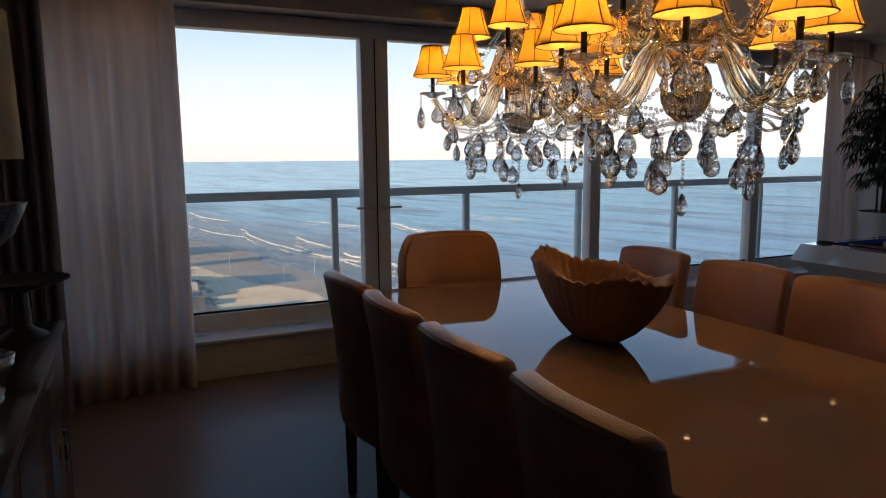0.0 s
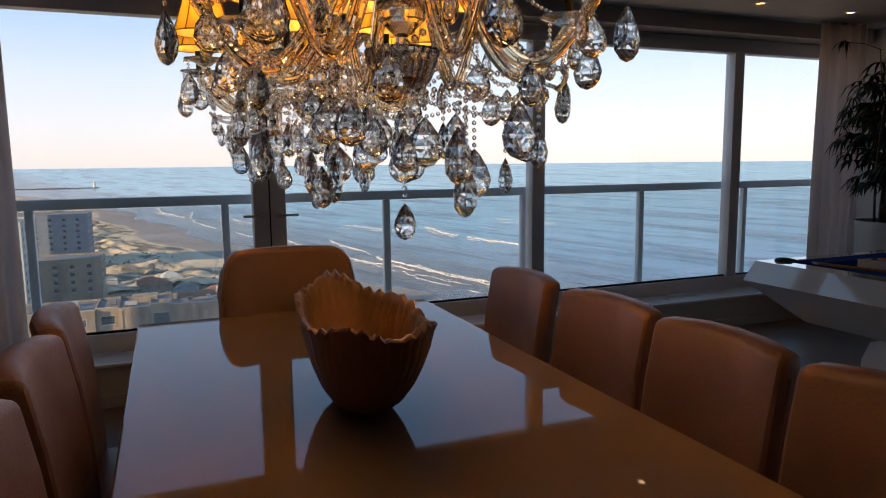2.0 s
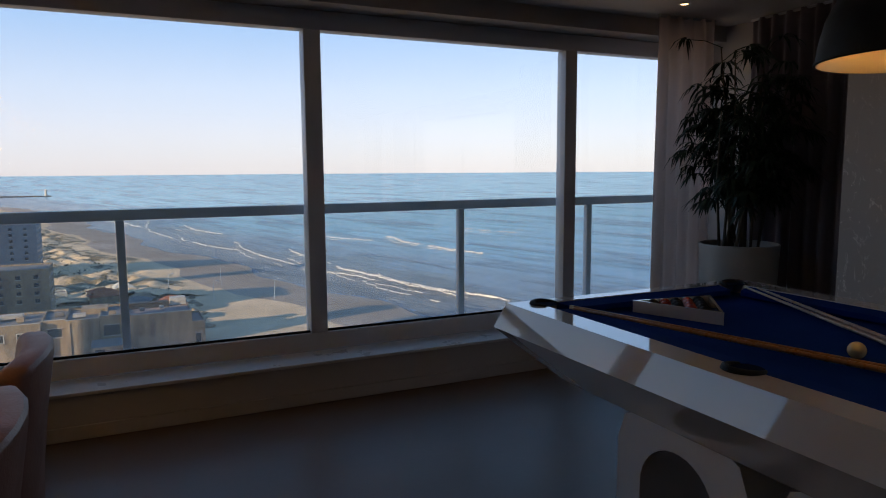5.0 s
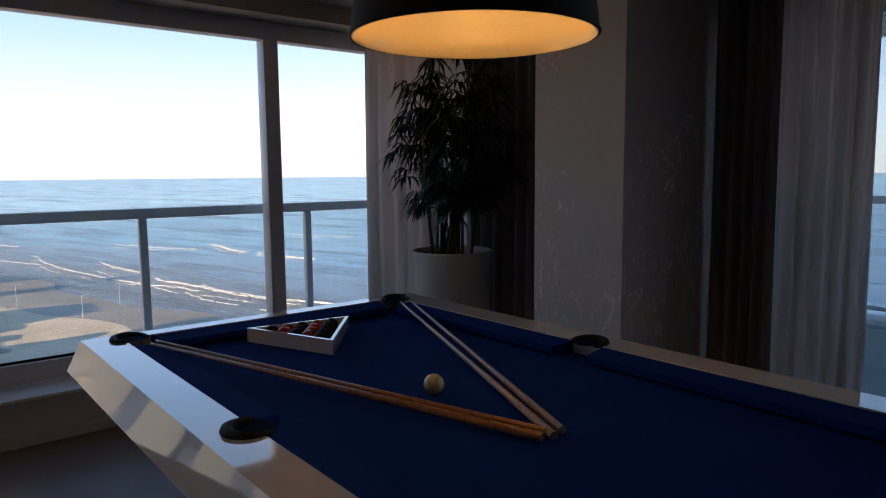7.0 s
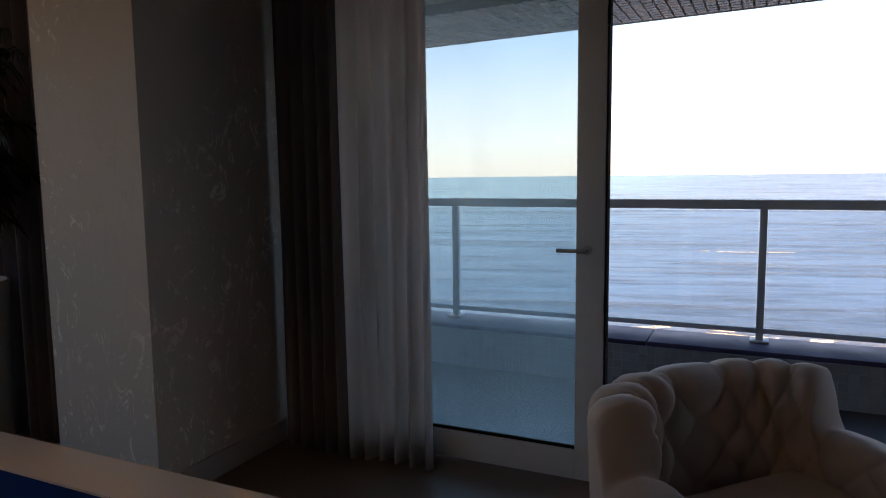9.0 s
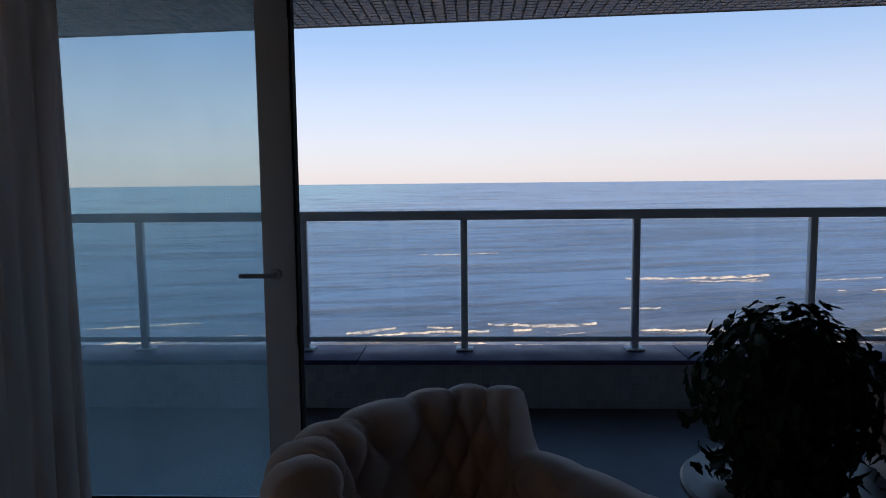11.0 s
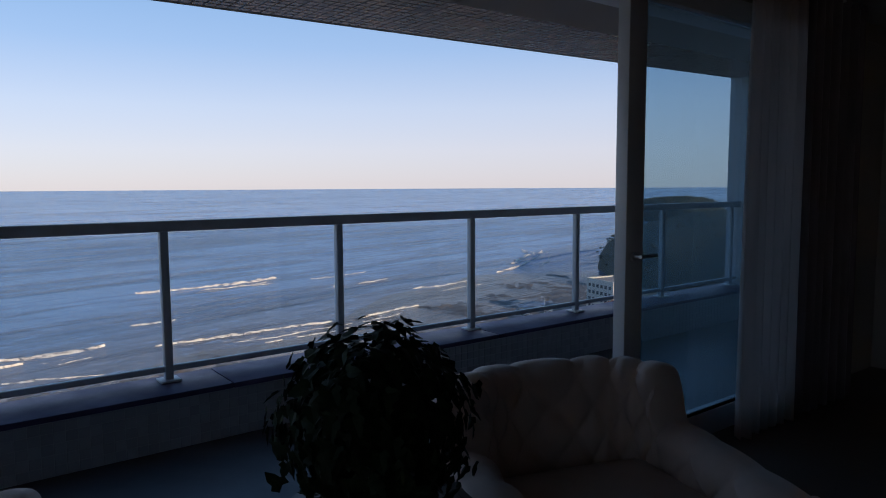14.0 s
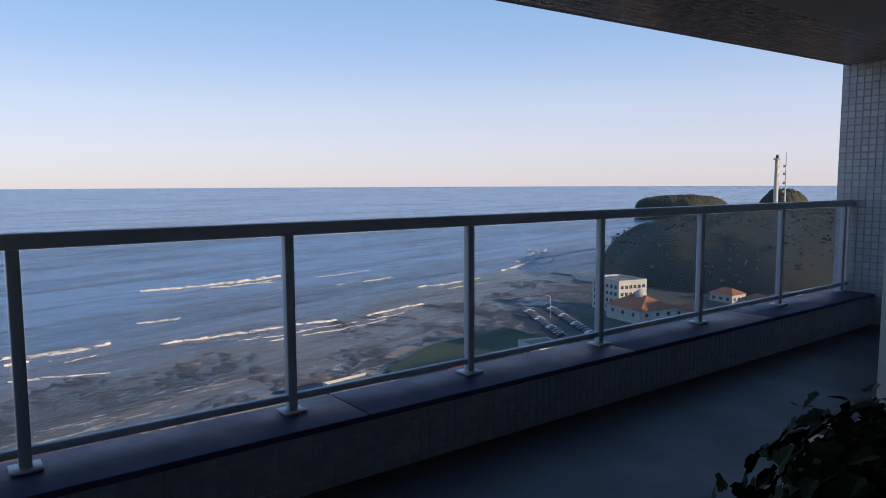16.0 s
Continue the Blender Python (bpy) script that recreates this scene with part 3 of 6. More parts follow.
_c = _b.inputs["Base Color"].links[0].from_socket
_c = mixed(_nt, noised(_nt, 0.05, 4, 0.6, (1, 1, 1), 0.55, 0.68), _c, (0.20, 0.15, 0.11))
_nt.links.new(mixed(_nt, lined(_nt, 0.2, 8, 0.8, 3.0, 0.55, 0.66, 1.5), _c, (0.42, 0.42, 0.43)), _b.inputs["Base Color"])
M_ASPHALT = surf("asphalt", (0.05, 0.05, 0.052), 0.9, var=0.3, scale=0.1, fine=2, bump=0.3)
M_LAWN = surf("lawn", (0.035, 0.06, 0.022), 0.95, var=0.4, scale=0.06, fine=2, bump=0.4)
M_TOWNGROUND = surf("town_ground", (0.07, 0.068, 0.062), 0.95, var=0.4, scale=0.05, fine=1.0, bump=0.3, second=(0.035, 0.042, 0.026))
M_HILL = surf("hill_scrub", (0.030, 0.035, 0.024), 0.95, var=0.6, scale=0.03, fine=0.5, bump=1.0, second=(0.055, 0.048, 0.03))
M_CONCRETE = surf("weathered_render", (0.40, 0.295, 0.195), 0.85, var=0.5, scale=0.35, fine=2, bump=0.3, stretch=(1, 1, 0.22), second=(0.10, 0.085, 0.07))
M_FACADE = surf("pale_facade", (0.55, 0.53, 0.48), 0.8, var=0.25, scale=0.1, fine=2, bump=0.2)
M_ROOF = surf("clay_roof", (0.36, 0.13, 0.06), 0.8, var=0.35, scale=0.3, fine=3, bump=0.5)
M_GREYROOF = surf("grey_roof", (0.22, 0.20, 0.19), 0.85, var=0.4, scale=0.2, fine=2, bump=0.4)
M_WINDOW = surf("far_window_glass", (0.055, 0.065, 0.075), 0.2, var=0.3, bump=0.0)

# the sea lifts a little towards its far edge, so that the horizon stands where the eye sees it
bm = B()
rr_ = [0, 150, 300, 450, 600, 800, 1000, 1300, 1700, 2200, 2800, 3500, 4200, 4880]
rings = []
for r in rr_:
    z = SEA + (34.0 * ((r - 1700) / 3180) ** 2 if r > 1700 else 0)
    rings.append([bm.verts.new((r * math.cos(2 * math.pi * k / 96), r * math.sin(2 * math.pi * k / 96), z)) for k in range(96)] if r else None)
c0 = bm.verts.new((0, 0, SEA))
for k in range(96):
    bm.faces.new((c0, rings[1][k], rings[1][(k + 1) % 96]))
for a, b in zip(rings[1:], rings[2:]):
    for k in range(96):
        bm.faces.new((a[k], a[(k + 1) % 96], b[(k + 1) % 96], b[k]))
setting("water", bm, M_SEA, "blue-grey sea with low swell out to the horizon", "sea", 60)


def strip(name, x_of0, x_of1, y0, y1, z_of, nx, ny, material, label, category, smooth=60):
    """A sheet of land between two lines that run north."""
    bm = B()
    rows = []
    for j in range(ny + 1):
        y = y0 + (y1 - y0) * j / ny
        a, b = x_of0(y), x_of1(y)
        rows.append([bm.verts.new((a + (b - a) * i / nx, y, z_of(a + (b - a) * i / nx, y, i / nx))) for i in range(nx + 1)])
    for p, q in zip(rows, rows[1:]):
        for i in range(nx):
            bm.faces.new((p[i], p[i + 1], q[i + 1], q[i]))
    return setting(name, bm, material, label, category, smooth)


strip("ground", lambda y: -3000, lambda y: shore_x(y) - 40, -900, 2600, lambda x, y, u: SEA + 1.2, 30, 120, M_SAND, "sandy ground behind the beach", "ground")
strip("beach_wet", lambda y: shore_x(y) - 46, lambda y: shore_x(y) + 3, -160, 2600, lambda x, y, u: SEA + 1.1 - 1.35 * u * u, 6, 260, M_WETSAND, "wet brown sand at the water's edge", "beach")


def dune_z(x, y, u):
    h = 1.5 + 4.5 * max(0, noise.noise((x * 0.035, y * 0.022, 3))) + 2.8 * noise.noise((x * 0.09, y * 0.06, 7)) + 2.1 * noise.noise((x * 0.19, y * 0.13, 11))
    edge = min(1, u * 8, (1 - u) * 5)
    return SEA + 1.25 + max(0, h) * max(0, edge)


strip("beach_dunes", lambda y: shore_x(y) - 210, lambda y: shore_x(y) - 44, 318, 1300, dune_z, 110, 440, M_DUNE, "sunlit sand dunes with tufts of grass", "dunes")
strip("beach_sand", lambda y: shore_x(y) - 110, lambda y: shore_x(y) - 38, 60, 335, lambda x, y, u: SEA + 1.3, 8, 40, M_SAND, "flat sand of the beach", "beach")
strip("shallows", lambda y: shore_x(y) + 1, lambda y: shore_x(y) + 62 + 14 * math.sin(y * 0.021) + 8 * math.sin(y * 0.063), -330, 1600, lambda x, y, u: SEA + 0.06 - 0.05 * u, 10, 240, M_SHALLOW, "silty shallow water streaked with foam along the beach", "sea")
strip("rocky_shore", lambda y: shore_x(y) - 34, lambda y: shore_x(y) + 70, -330, 60, lambda x, y, u: SEA + 0.72 - 1.4 * u ** 0.7 + 0.75 * noise.noise((x * 0.03, y * 0.05, 1)) + 0.5 * noise.noise((x * 0.1, y * 0.14, 4)) + 0.55 * noise.noise((x * 0.38, y * 0.38, 9)), 120, 420, M_ROCK, "dark wet rocks and sand along the shore", "rocks")
strip("town_ground", lambda y: shore_x(y) - 400, lambda y: shore_x(y) - 30, -700, 45, lambda x, y, u: SEA + 1.32, 10, 60, M_TOWNGROUND, "dark ground of yards and verges between the shore houses", "ground")
strip("lawn", lambda y: shore_x(y) - 52, lambda y: shore_x(y) - 14, -172, -105, lambda x, y, u: SEA + 1.9 + 0.2 * math.sin(x * 0.1), 8, 16, M_LAWN, "green lawn by the shore road", "lawn")
strip("road", lambda y: shore_x(y) - 66, lambda y: shore_x(y) - 54, -260, 215, lambda x, y, u: SEA + 1.45, 2, 80, M_ASPHALT, "grey asphalt shore road", "road")


def breaker(bm, p, q, width, seed, gaps=0.25, wash=None):
    """A broken ridge of foam from p to q."""
    rng = random.Random(seed)
    p, q = Vector((*p, 0)), Vector((*q, 0))
    L = (q - p).length
    n = max(10, int(L / 1.0))
    side = Vector((-(q - p).y, (q - p).x, 0)).normalized()
    out = side if side.x > 0 else -side
    prev = back = None
    for i in range(n + 1):
        u = i / n
        c = p.lerp(q, u) + side * (4 * noise.noise((u * L * 0.03, seed, 0)) + 1.6 * noise.noise((u * L * 0.16, seed, 5)) - 0.05 * L * math.sin(math.pi * u))
        w = width * (0.25 + 1.9 * abs(noise.noise((u * L * 0.05, seed, 9))) ** 1.3) * min(1, 8 * u + 0.15, 8 * (1 - u) + 0.15)
        if noise.noise((u * L * 0.045, seed, 13)) > 0.55 - gaps:
            prev = back = None
            continue
        if wash is not None:
            ww = width * (1.6 + 2.4 * abs(noise.noise((u * L * 0.05, seed, 21)))) * min(1, 5 * u + 0.1, 5 * (1 - u) + 0.1)
            lace = [wash.verts.new(c - out * ww * k + Vector((0, 0, SEA + 0.09))) for k in (0.0, 0.5, 1.0)]
            if back:
                for k in range(2):
                    wash.faces.new((back[k], back[k + 1], lace[k + 1], lace[k]))
            back = lace
        w *= 0.75 + 0.6 * noise.noise((u * L * 0.45, seed, 17))
        h = 0.22 * width * (0.6 + 0.5 * noise.noise((u * L * 0.3, seed, 2)))
        row = [bm.verts.new(c + side * w * k + Vector((0, 0, SEA + 0.07 + hh))) for k, hh in ((-0.5, 0.0), (-0.22, h * 0.9), (0.05, h), (0.5, 0.01))]
        if prev:
            for k in range(3):
                bm.faces.new((prev[k], prev[k + 1], row[k + 1], row[k]))
        prev = row


bm, wash_bm = B(), B()
WAVES = [((205, 545), (221, 400), 6.5), ((150, 600), (186, 520), 4.5), ((111, 490), (150, 249), 5), ((82, 560), (118, 330), 3.5), ((45, 640), (78, 500), 3), ((30, 860), (40, 620), 3), ((128, 350), (140, 265), 3),
         ((112, 330), (124, 262), 2), ((-5, 1000), (20, 760), 5), ((60, 760), (85, 640), 4), ((300, 600), (320, 520), 4),
         ((388, -86), (398, -170), 7.5), ((378, -120), (390, -228), 3), ((257, -22), (243, 47), 5), ((262, 8), (252, 47), 4), ((268, -6), (271, -48), 4.5), ((258, -62), (265, -182), 4.5), ((300, -64), (303, -82), 4),
         ((228, -40), (236, 20), 2.5), ((236, -95), (246, -150), 2), ((330, -290), (420, -420), 6), ((360, -330), (440, -420), 5), ((310, -210), (316, -260), 4), ((345, -180), (352, -222), 3), ((247, 60), (236, 130), 4), ((270, 90), (262, 150), 3), ((520, 40), (528, -20), 3)]
for k, (p, q, w) in enumerate(WAVES):
    breaker(bm, p, q, w, k * 3.7 + 1, 0.15 if w > 4 else 0.3, wash_bm if w > 2.5 else None)
    if w > 3:
        off = 11 + (k * 5) % 13
        m0, m1 = Vector(p).lerp(Vector(q), 0.2), Vector(p).lerp(Vector(q), 0.85)
        breaker(bm, (m0.x - off, m0.y), (m1.x - off * 0.8, m1.y), w * 0.4, k * 3.7 + 61, 0.5)
tagged(part("surf", bm, M_FOAM, None, "", 60), "white lines of breaking surf on the sea", "surf", "", "stuff")
tagged(part("surf_wash", wash_bm, M_WASH, None, "", 60), "lacy wash of foam behind the breakers", "surf", "", "stuff")


# buildings
def block(name, x0, x1, y0, y1, top, material, label, rows=(), roof_m=None, rz=0, base=SEA + 1.0, floors=0, cols=0, faces="se", pitched=0.0):
    """A building with parapet roof or hip roof and window openings set in its walls."""
    t = thing(name, ((x0 + x1) / 2, (y0 + y1) / 2, base), label, "building", "", "", rz)
    w, d, h = (x1 - x0) / 2, (y1 - y0) / 2, top - base
    part("wall", box(B(), -w, w, -d, d, 0, h), material, t, "", 0)
    if pitched:
        bm = B()
        e = 0.6
        vs = [bm.verts.new(v) for v in ((-w - e, -d - e, h + 0.02), (w + e, -d - e, h + 0.02), (w + e, d + e, h + 0.02), (-w - e, d + e, h + 0.02))]
        r0, r1 = (bm.verts.new((-w * 0.35, 0, h + pitched)), bm.verts.new((w * 0.35, 0, h + pitched)))
        bm.faces.new(vs[::-1])
        bm.faces.new((vs[0], vs[1], r1, r0))
        bm.faces.new((vs[2], vs[3], r0, r1))
        bm.faces.new((vs[1], vs[2], r1))
        bm.faces.new((vs[3], vs[0], r0))
        part("roof", bm, roof_m or M_ROOF, t, "clay tile roof", 0)
    else:
        bm = B()
        for q in ((-w, w, -d, -d + 0.3), (-w, w, d - 0.3, d), (-w, -w + 0.3, -d + 0.3, d - 0.3), (w - 0.3, w, -d + 0.3, d - 0.3)):
            box(bm, *q, h + 0.01, h + 0.9)
        part("roof_parapet", bm, material, t, "", 0)
        part("roof", box(B(), -w + 0.31, w - 0.31, -d + 0.31, d - 0.31, h + 0.02, h + 0.25), roof_m or M_GREYROOF, t, "flat grey roof", 0)
    if floors:
        me_s = meshed("window", box(B(), -0.75, 0.75, -0.06, 0.06, -0.7, 0.7), M_WINDOW, 0)
        fr_s = meshed("sill", box(B(), -0.9, 0.9, -0.12, 0.04, -0.92, -0.72), M_FACADE, 0)
        for fl in range(floors):
            z = h - 2.0 - fl * 3.0
            for c in range(cols):
                f = (c + 0.5) / cols * 2 - 1
                for fc in faces:
                    x, y, a = {"s": (f * w * 0.92, -d, 0), "e": (w, f * d * 0.92, 90), "n": (f * w * 0.92, d, 180), "w": (-w, f * d * 0.92, -90)}[fc]
                    o = new("window", me_s)
                    o.parent, o.matrix_basis = t, pose(x, y, z, 0, 0, a)
                    g = new("sill", fr_s)
                    g.parent = o
    return t


def beach_building():
    """A long weathered flat-roofed building in stepped bays, its front to the south."""
    t = thing("beach_building", (0, 226, SEA + 1.0), "long weathered rendered building with flat roofs by the beach", "building")
    H = 11.1
    pale = surf("roof_slab_edge", (0.50, 0.46, 0.41), 0.85, var=0.35, scale=0.4, fine=2, bump=0.3)
    rust = surf("pink_roof_felt", (0.34, 0.25, 0.22), 0.9, var=0.3, scale=0.3, fine=2, bump=0.2)
    for x0, x1, set_back, top in ((-46, -20.5, 0.0, H), (-20.5, -14.2, 1.6, H + 0.2), (-14.2, -5.2, 0.0, H), (-5.2, 1.2, 0.9, H + 0.4), (1.2, 21, 0.0, H), (21.02, 25, 2.0, 7.0)):
        bay = part("wall", box(B(), x0, x1 - 0.02, set_back, 20, 0, top), M_CONCRETE, t, "", 0)
        bm = B()
        for q in ((x0, x1 - 0.02, set_back, set_back + 0.3), (x0, x0 + 0.3, set_back + 0.31, 19.7), (x1 - 0.32, x1 - 0.02, set_back + 0.31, 19.7), (x0, x1 - 0.02, 19.71, 20)):
            box(bm, *q, top + 0.01, top + 0.8)
        part("roof_parapet", bm, M_CONCRETE, bay, "", 0)
        part("coping", box(B(), x0 - 0.1, x1 + 0.05, set_back - 0.1, set_back + 0.4, top + 0.82, top + 0.95), pale, bay, "pale weathered coping", 0)
        part("roof", box(B(), x0 + 0.31, x1 - 0.34, set_back + 0.32, 19.69, top + 0.01, top + 0.2), rust if x0 > 1 else M_GREYROOF, bay, "flat felt roof", 0)
    def opening(x0, x1, z0, z1, y, panes):
        w = part("window", box(B(), x0, x1, y - 0.05, y - 0.01, z0, z1), M_WINDOW, t, "dark window opening", 0)
        part("sill", box(B(), x0 - 0.2, x1 + 0.2, y - 0.3, y - 0.02, z0 - 0.3, z0 - 0.02), pale, w, "", 0)
        part("lintel", box(B(), x0 - 0.2, x1 + 0.2, y - 0.25, y - 0.02, z1 + 0.02, z1 + 0.25), pale, w, "", 0)
        if panes:
            bm = B()
            for k in range(panes + 1):
                c = x0 + (x1 - x0) * k / panes
                box(bm, c - 0.12, c + 0.12, y - 0.12, y - 0.06, z0, z1)
            part("frame", bm, M_FACADE, w, "white window frame", 0)
    opening(-26.6, -22.9, 7.2, 9.2, 0.0, 3)
    opening(-33.5, -29.8, 7.2, 9.2, 0.0, 3)
    opening(-19.0, -15.4, 7.0, 9.5, 1.6, 0)
    opening(-4.2, 0.2, 6.2, 9.4, 0.9, 0)
    opening(22.0, 23.6, 1.0, 4.0, 2.0, 0)
    for k in range(5):
        part("drainpipe", cyl(B(), (-20.6 + k * 7.6, -0.12, 0.2), (-20.6 + k * 7.6, -0.12, H), 0.09, None, 8), M_GREYROOF, t)
    part("light_shaft", box(B(), 3.0, 15.0, 13.0, 16.0, H + 0.22, H + 2.0, 0.05), M_ASPHALT, t, "long dark roof light", 0)
    part("water_tank_room", box(B(), -10.5, -3, 11, 18, H + 0.21, H + 1.9, 0.05), M_CONCRETE, t, "", 0)
    part("chimney", box(B(), 1.6, 2.7, 9.0, 10.4, H + 0.5, H + 2.4, 0.05), M_CONCRETE, t, "", 0)
    part("stair_head", box(B(), 15.6, 20.4, 14.5, 19, H + 0.22, H + 2.6, 0.05), pale, t, "", 0)
    for k, (x, y, w, d, h) in enumerate(((-40, 6, 5, 4, 1.6), (-32, 11, 6, 3, 1.1), (-27, 5, 2, 2, 1.4), (-17.5, 9, 2.4, 3, 1.2), (-12.5, 5, 3.5, 2.5, 0.9), (-2.6, 4, 2, 1.5, 1.3), (6, 6, 1.5, 1.5, 1.0), (12, 8, 1.2, 2, 0.8))):
        part("roof_box", box(B(), x, x + w, y, y + d, H + 0.65, H + 0.65 + h, 0.05), (M_GREYROOF, pale, M_CONCRETE)[k % 3], t, "", 0)
    return t


beach_building()
an_ = thing("annex", (-2.7, 221.5, SEA + 1.0), "small weathered annex with a tilted tin roof", "building")
part("wall", box(B(), -4.6, 4.6, -3, 3, 0, 4.6), M_CONCRETE, an_, "", 0)
part("roof", prism(B(), [(-3.3, 4.62), (3.3, 5.5), (3.3, 5.65), (-3.3, 4.8)], -4.9, 4.9, "x"), M_GREYROOF, an_, "rusty tin roof", 0)
part("window", box(B(), -3.9, -1.2, -3.06, -3.01, 2.6, 4.0), M_WINDOW, an_, "", 0)
for x, y, w, d, h, r_, lb in ((-12, 318, 13, 9, 4.2, M_ROOF, "brown shed with a pitched roof behind the beach"), (-3, 338, 8, 7, 4.0, M_FACADE, "pale kiosk with a white pitched roof"), (3, 306, 10, 7, 3.6, M_CONCRETE, "beige shed with a low pitched roof")):
    block("beach_shed", x, x + w, y, y + d, SEA + h, M_CONCRETE, lb, pitched=2.6, roof_m=r_, rz=12)
# towers out of view, added so that their shadows stripe the beach
for x, y, tp in ((-76, 108, 10), (-78, 136, 4), (-74, 163, 9), (-82, 190, 1), (-84, 330, 6), (-96, 372, -4)):
    block("apartment_tower", x, x + 12, y, y + 8, tp, M_FACADE, "unseen apartment tower added to cast shadow over the beach", floors=6, cols=4, faces="e")
# unseen occluders shaped as towers, added to put the shore houses' ground in shadow
for x, y, tp in ((34, -336, -10), (38, -298, -8), (42, -262, -10), (40, -226, -7), (30, -190, -12)):
    block("apartment_tower", x, x + 14, y, y + 30, tp, M_FACADE, "unseen apartment tower added to cast shadow over the shore houses", floors=6, cols=4, faces="e")
block("apartment_tower", -74, -44, 262, 286, -18, M_FACADE, "pale apartment tower with rows of small windows", floors=11, cols=5, faces="se")
block("apartment_block", -55, -23.5, 292, 312, -35.2, M_CONCRETE, "brown weathered apartment block", floors=4, cols=5, faces="se")
# the shade on the blue-grey tower is put into its facade colour
block("apartment_tower", -78, -37, 396, 420, -24.5, surf("blue_grey_shaded_facade", (0.20, 0.23, 0.27), 0.7, var=0.2, scale=0.1, fine=2, bump=0.1), "blue-grey apartment tower in shade", floors=8, cols=6, faces="se")
for k, (x, y) in enumerate(((-16, 262), (-2, 270), (10, 262), (-22, 282), (2, 290), (14, 280), (-30, 330), (-12, 320))):
    block("beach_house", x, x + 9, y, y + 8, SEA + 4.5 + (k % 3), M_CONCRETE if k % 2 else M_FACADE, "small low house near the dunes", pitched=1.8 if k % 3 else 0, roof_m=M_ROOF if k % 2 else M_GREYROOF, rz=8 * (k % 4) - 10)
block("hotel", 187, 205, -246, -231, -40.6, M_FACADE, "white hotel with balconied storeys by the shore", floors=4, cols=6, faces="nwe", rz=-12)
vl = block("villa", 166, 186, -236, -218, -48, M_FACADE, "villa with a broad orange clay roof", pitched=4.5, floors=1, cols=3, faces="nw", rz=-12)
part("dome", ball(B(), (0, 0, 10.3), 2.4, 16, 10), M_FACADE, vl, "small pale dome on the ridge", 60)
block("shore_house", 152, 166, -160, -149, -50.5, M_FACADE, "white flat-roofed house by the shore road", floors=1, cols=3, faces="nw", rz=-15)
block("shore_house", 144, 162, -92, -78, -50, M_FACADE, "long white flat-roofed house by the shore road", floors=1, cols=4, faces="nw", rz=6)
block("hill_house", 176, 194, -396, -376, -41, M_FACADE, "white house on the hillside", floors=2, cols=4, faces="nw", base=-52)
for k, (x, y) in enumerate(((158, -252), (150, -288), (162, -330), (132, -62), (126, -40), (122, -20), (118, 2), (138, -118), (146, -208), (146, -306), (172, -300), (128, -160))):
    block("town_house", x, x + 12, y, y + 10, SEA + 5.0 + (k % 2), M_FACADE, "low house with an orange clay roof", pitched=2.6, floors=1, cols=3, faces="nw", rz=(k * 37) % 30 - 15)


def headland(name, cx, cy, rx, ry, hgt, label, seed, steep=0.35):
    bm = B()
    NR, NA = 64, 230
    rings = []
    for i in range(NR + 1):
        u = i / NR
        ring = []
        for k in range(NA):
            a = 2 * math.pi * k / NA
            rr = 1 + 0.10 * noise.noise((math.cos(a) * 2, math.sin(a) * 2, seed))
            x, y = cx + rx * u * rr * math.cos(a), cy + ry * u * rr * math.sin(a)
            f = (1 - u ** 2.6) ** steep if u < 1 else 0
            z = SEA - 1 + hgt * f + (2.4 * noise.noise((x * 0.03, y * 0.03, seed)) + 1.2 * noise.noise((x * 0.09, y * 0.09, seed)) + 2.2 * abs(noise.noise((x * 0.17, y * 0.17, seed))) + 1.5 * noise.noise((x * 0.36, y * 0.36, seed))) * f
            ring.append(bm.verts.new((x, y, z)))
        rings.append(ring)
    for p, q in zip(rings, rings[1:]):
        for k in range(NA):
            bm.faces.new((p[k], p[(k + 1) % NA], q[(k + 1) % NA], q[k]))
    setting(name, bm, M_HILL, label, "hill", 60)


headland("headland", 207, -455, 130, 150, 40, "dark scrub-covered headland above the town", 3, 0.42)
headland("far_headland", 628, -930, 76, 56, 37, "sunlit grassy headland farther along the coast", 8, 0.18)
headland("far_knoll", 362, -715, 30, 30, 50, "small scrub-covered knoll", 12, 0.5)
lh = thing("lighthouse", (234, -446, -18), "slim white lighthouse with ladder cage on the headland", "lighthouse")
part("tower", cyl(B(), (0, 0, 0), (0, 0, 34), 1.6, 1.3, 20), M_FACADE, lh)
part("gallery", cyl(B(), (0, 0, 34.05), (0, 0, 35), 2.3, 2.3, 20), M_FACADE, lh)
part("lantern", cyl(B(), (0, 0, 35.05), (0, 0, 37.4), 1.2, 0.9, 12), M_WINDOW, lh)
an = thing("antenna_mast", (229, -448, -17), "thin lattice antenna mast beside the lighthouse", "mast")
part("mast", cyl(B(), (0, 0, 0), (0, 0, 38), 0.6, 0.25, 6), M_RAIL, an)
for z in (12, 18, 24, 29):
    part("dish", cyl(B(), (0.4, 0, z), (1.6, 0.6, z), 0.9, 0.9, 12), M_FACADE, an)
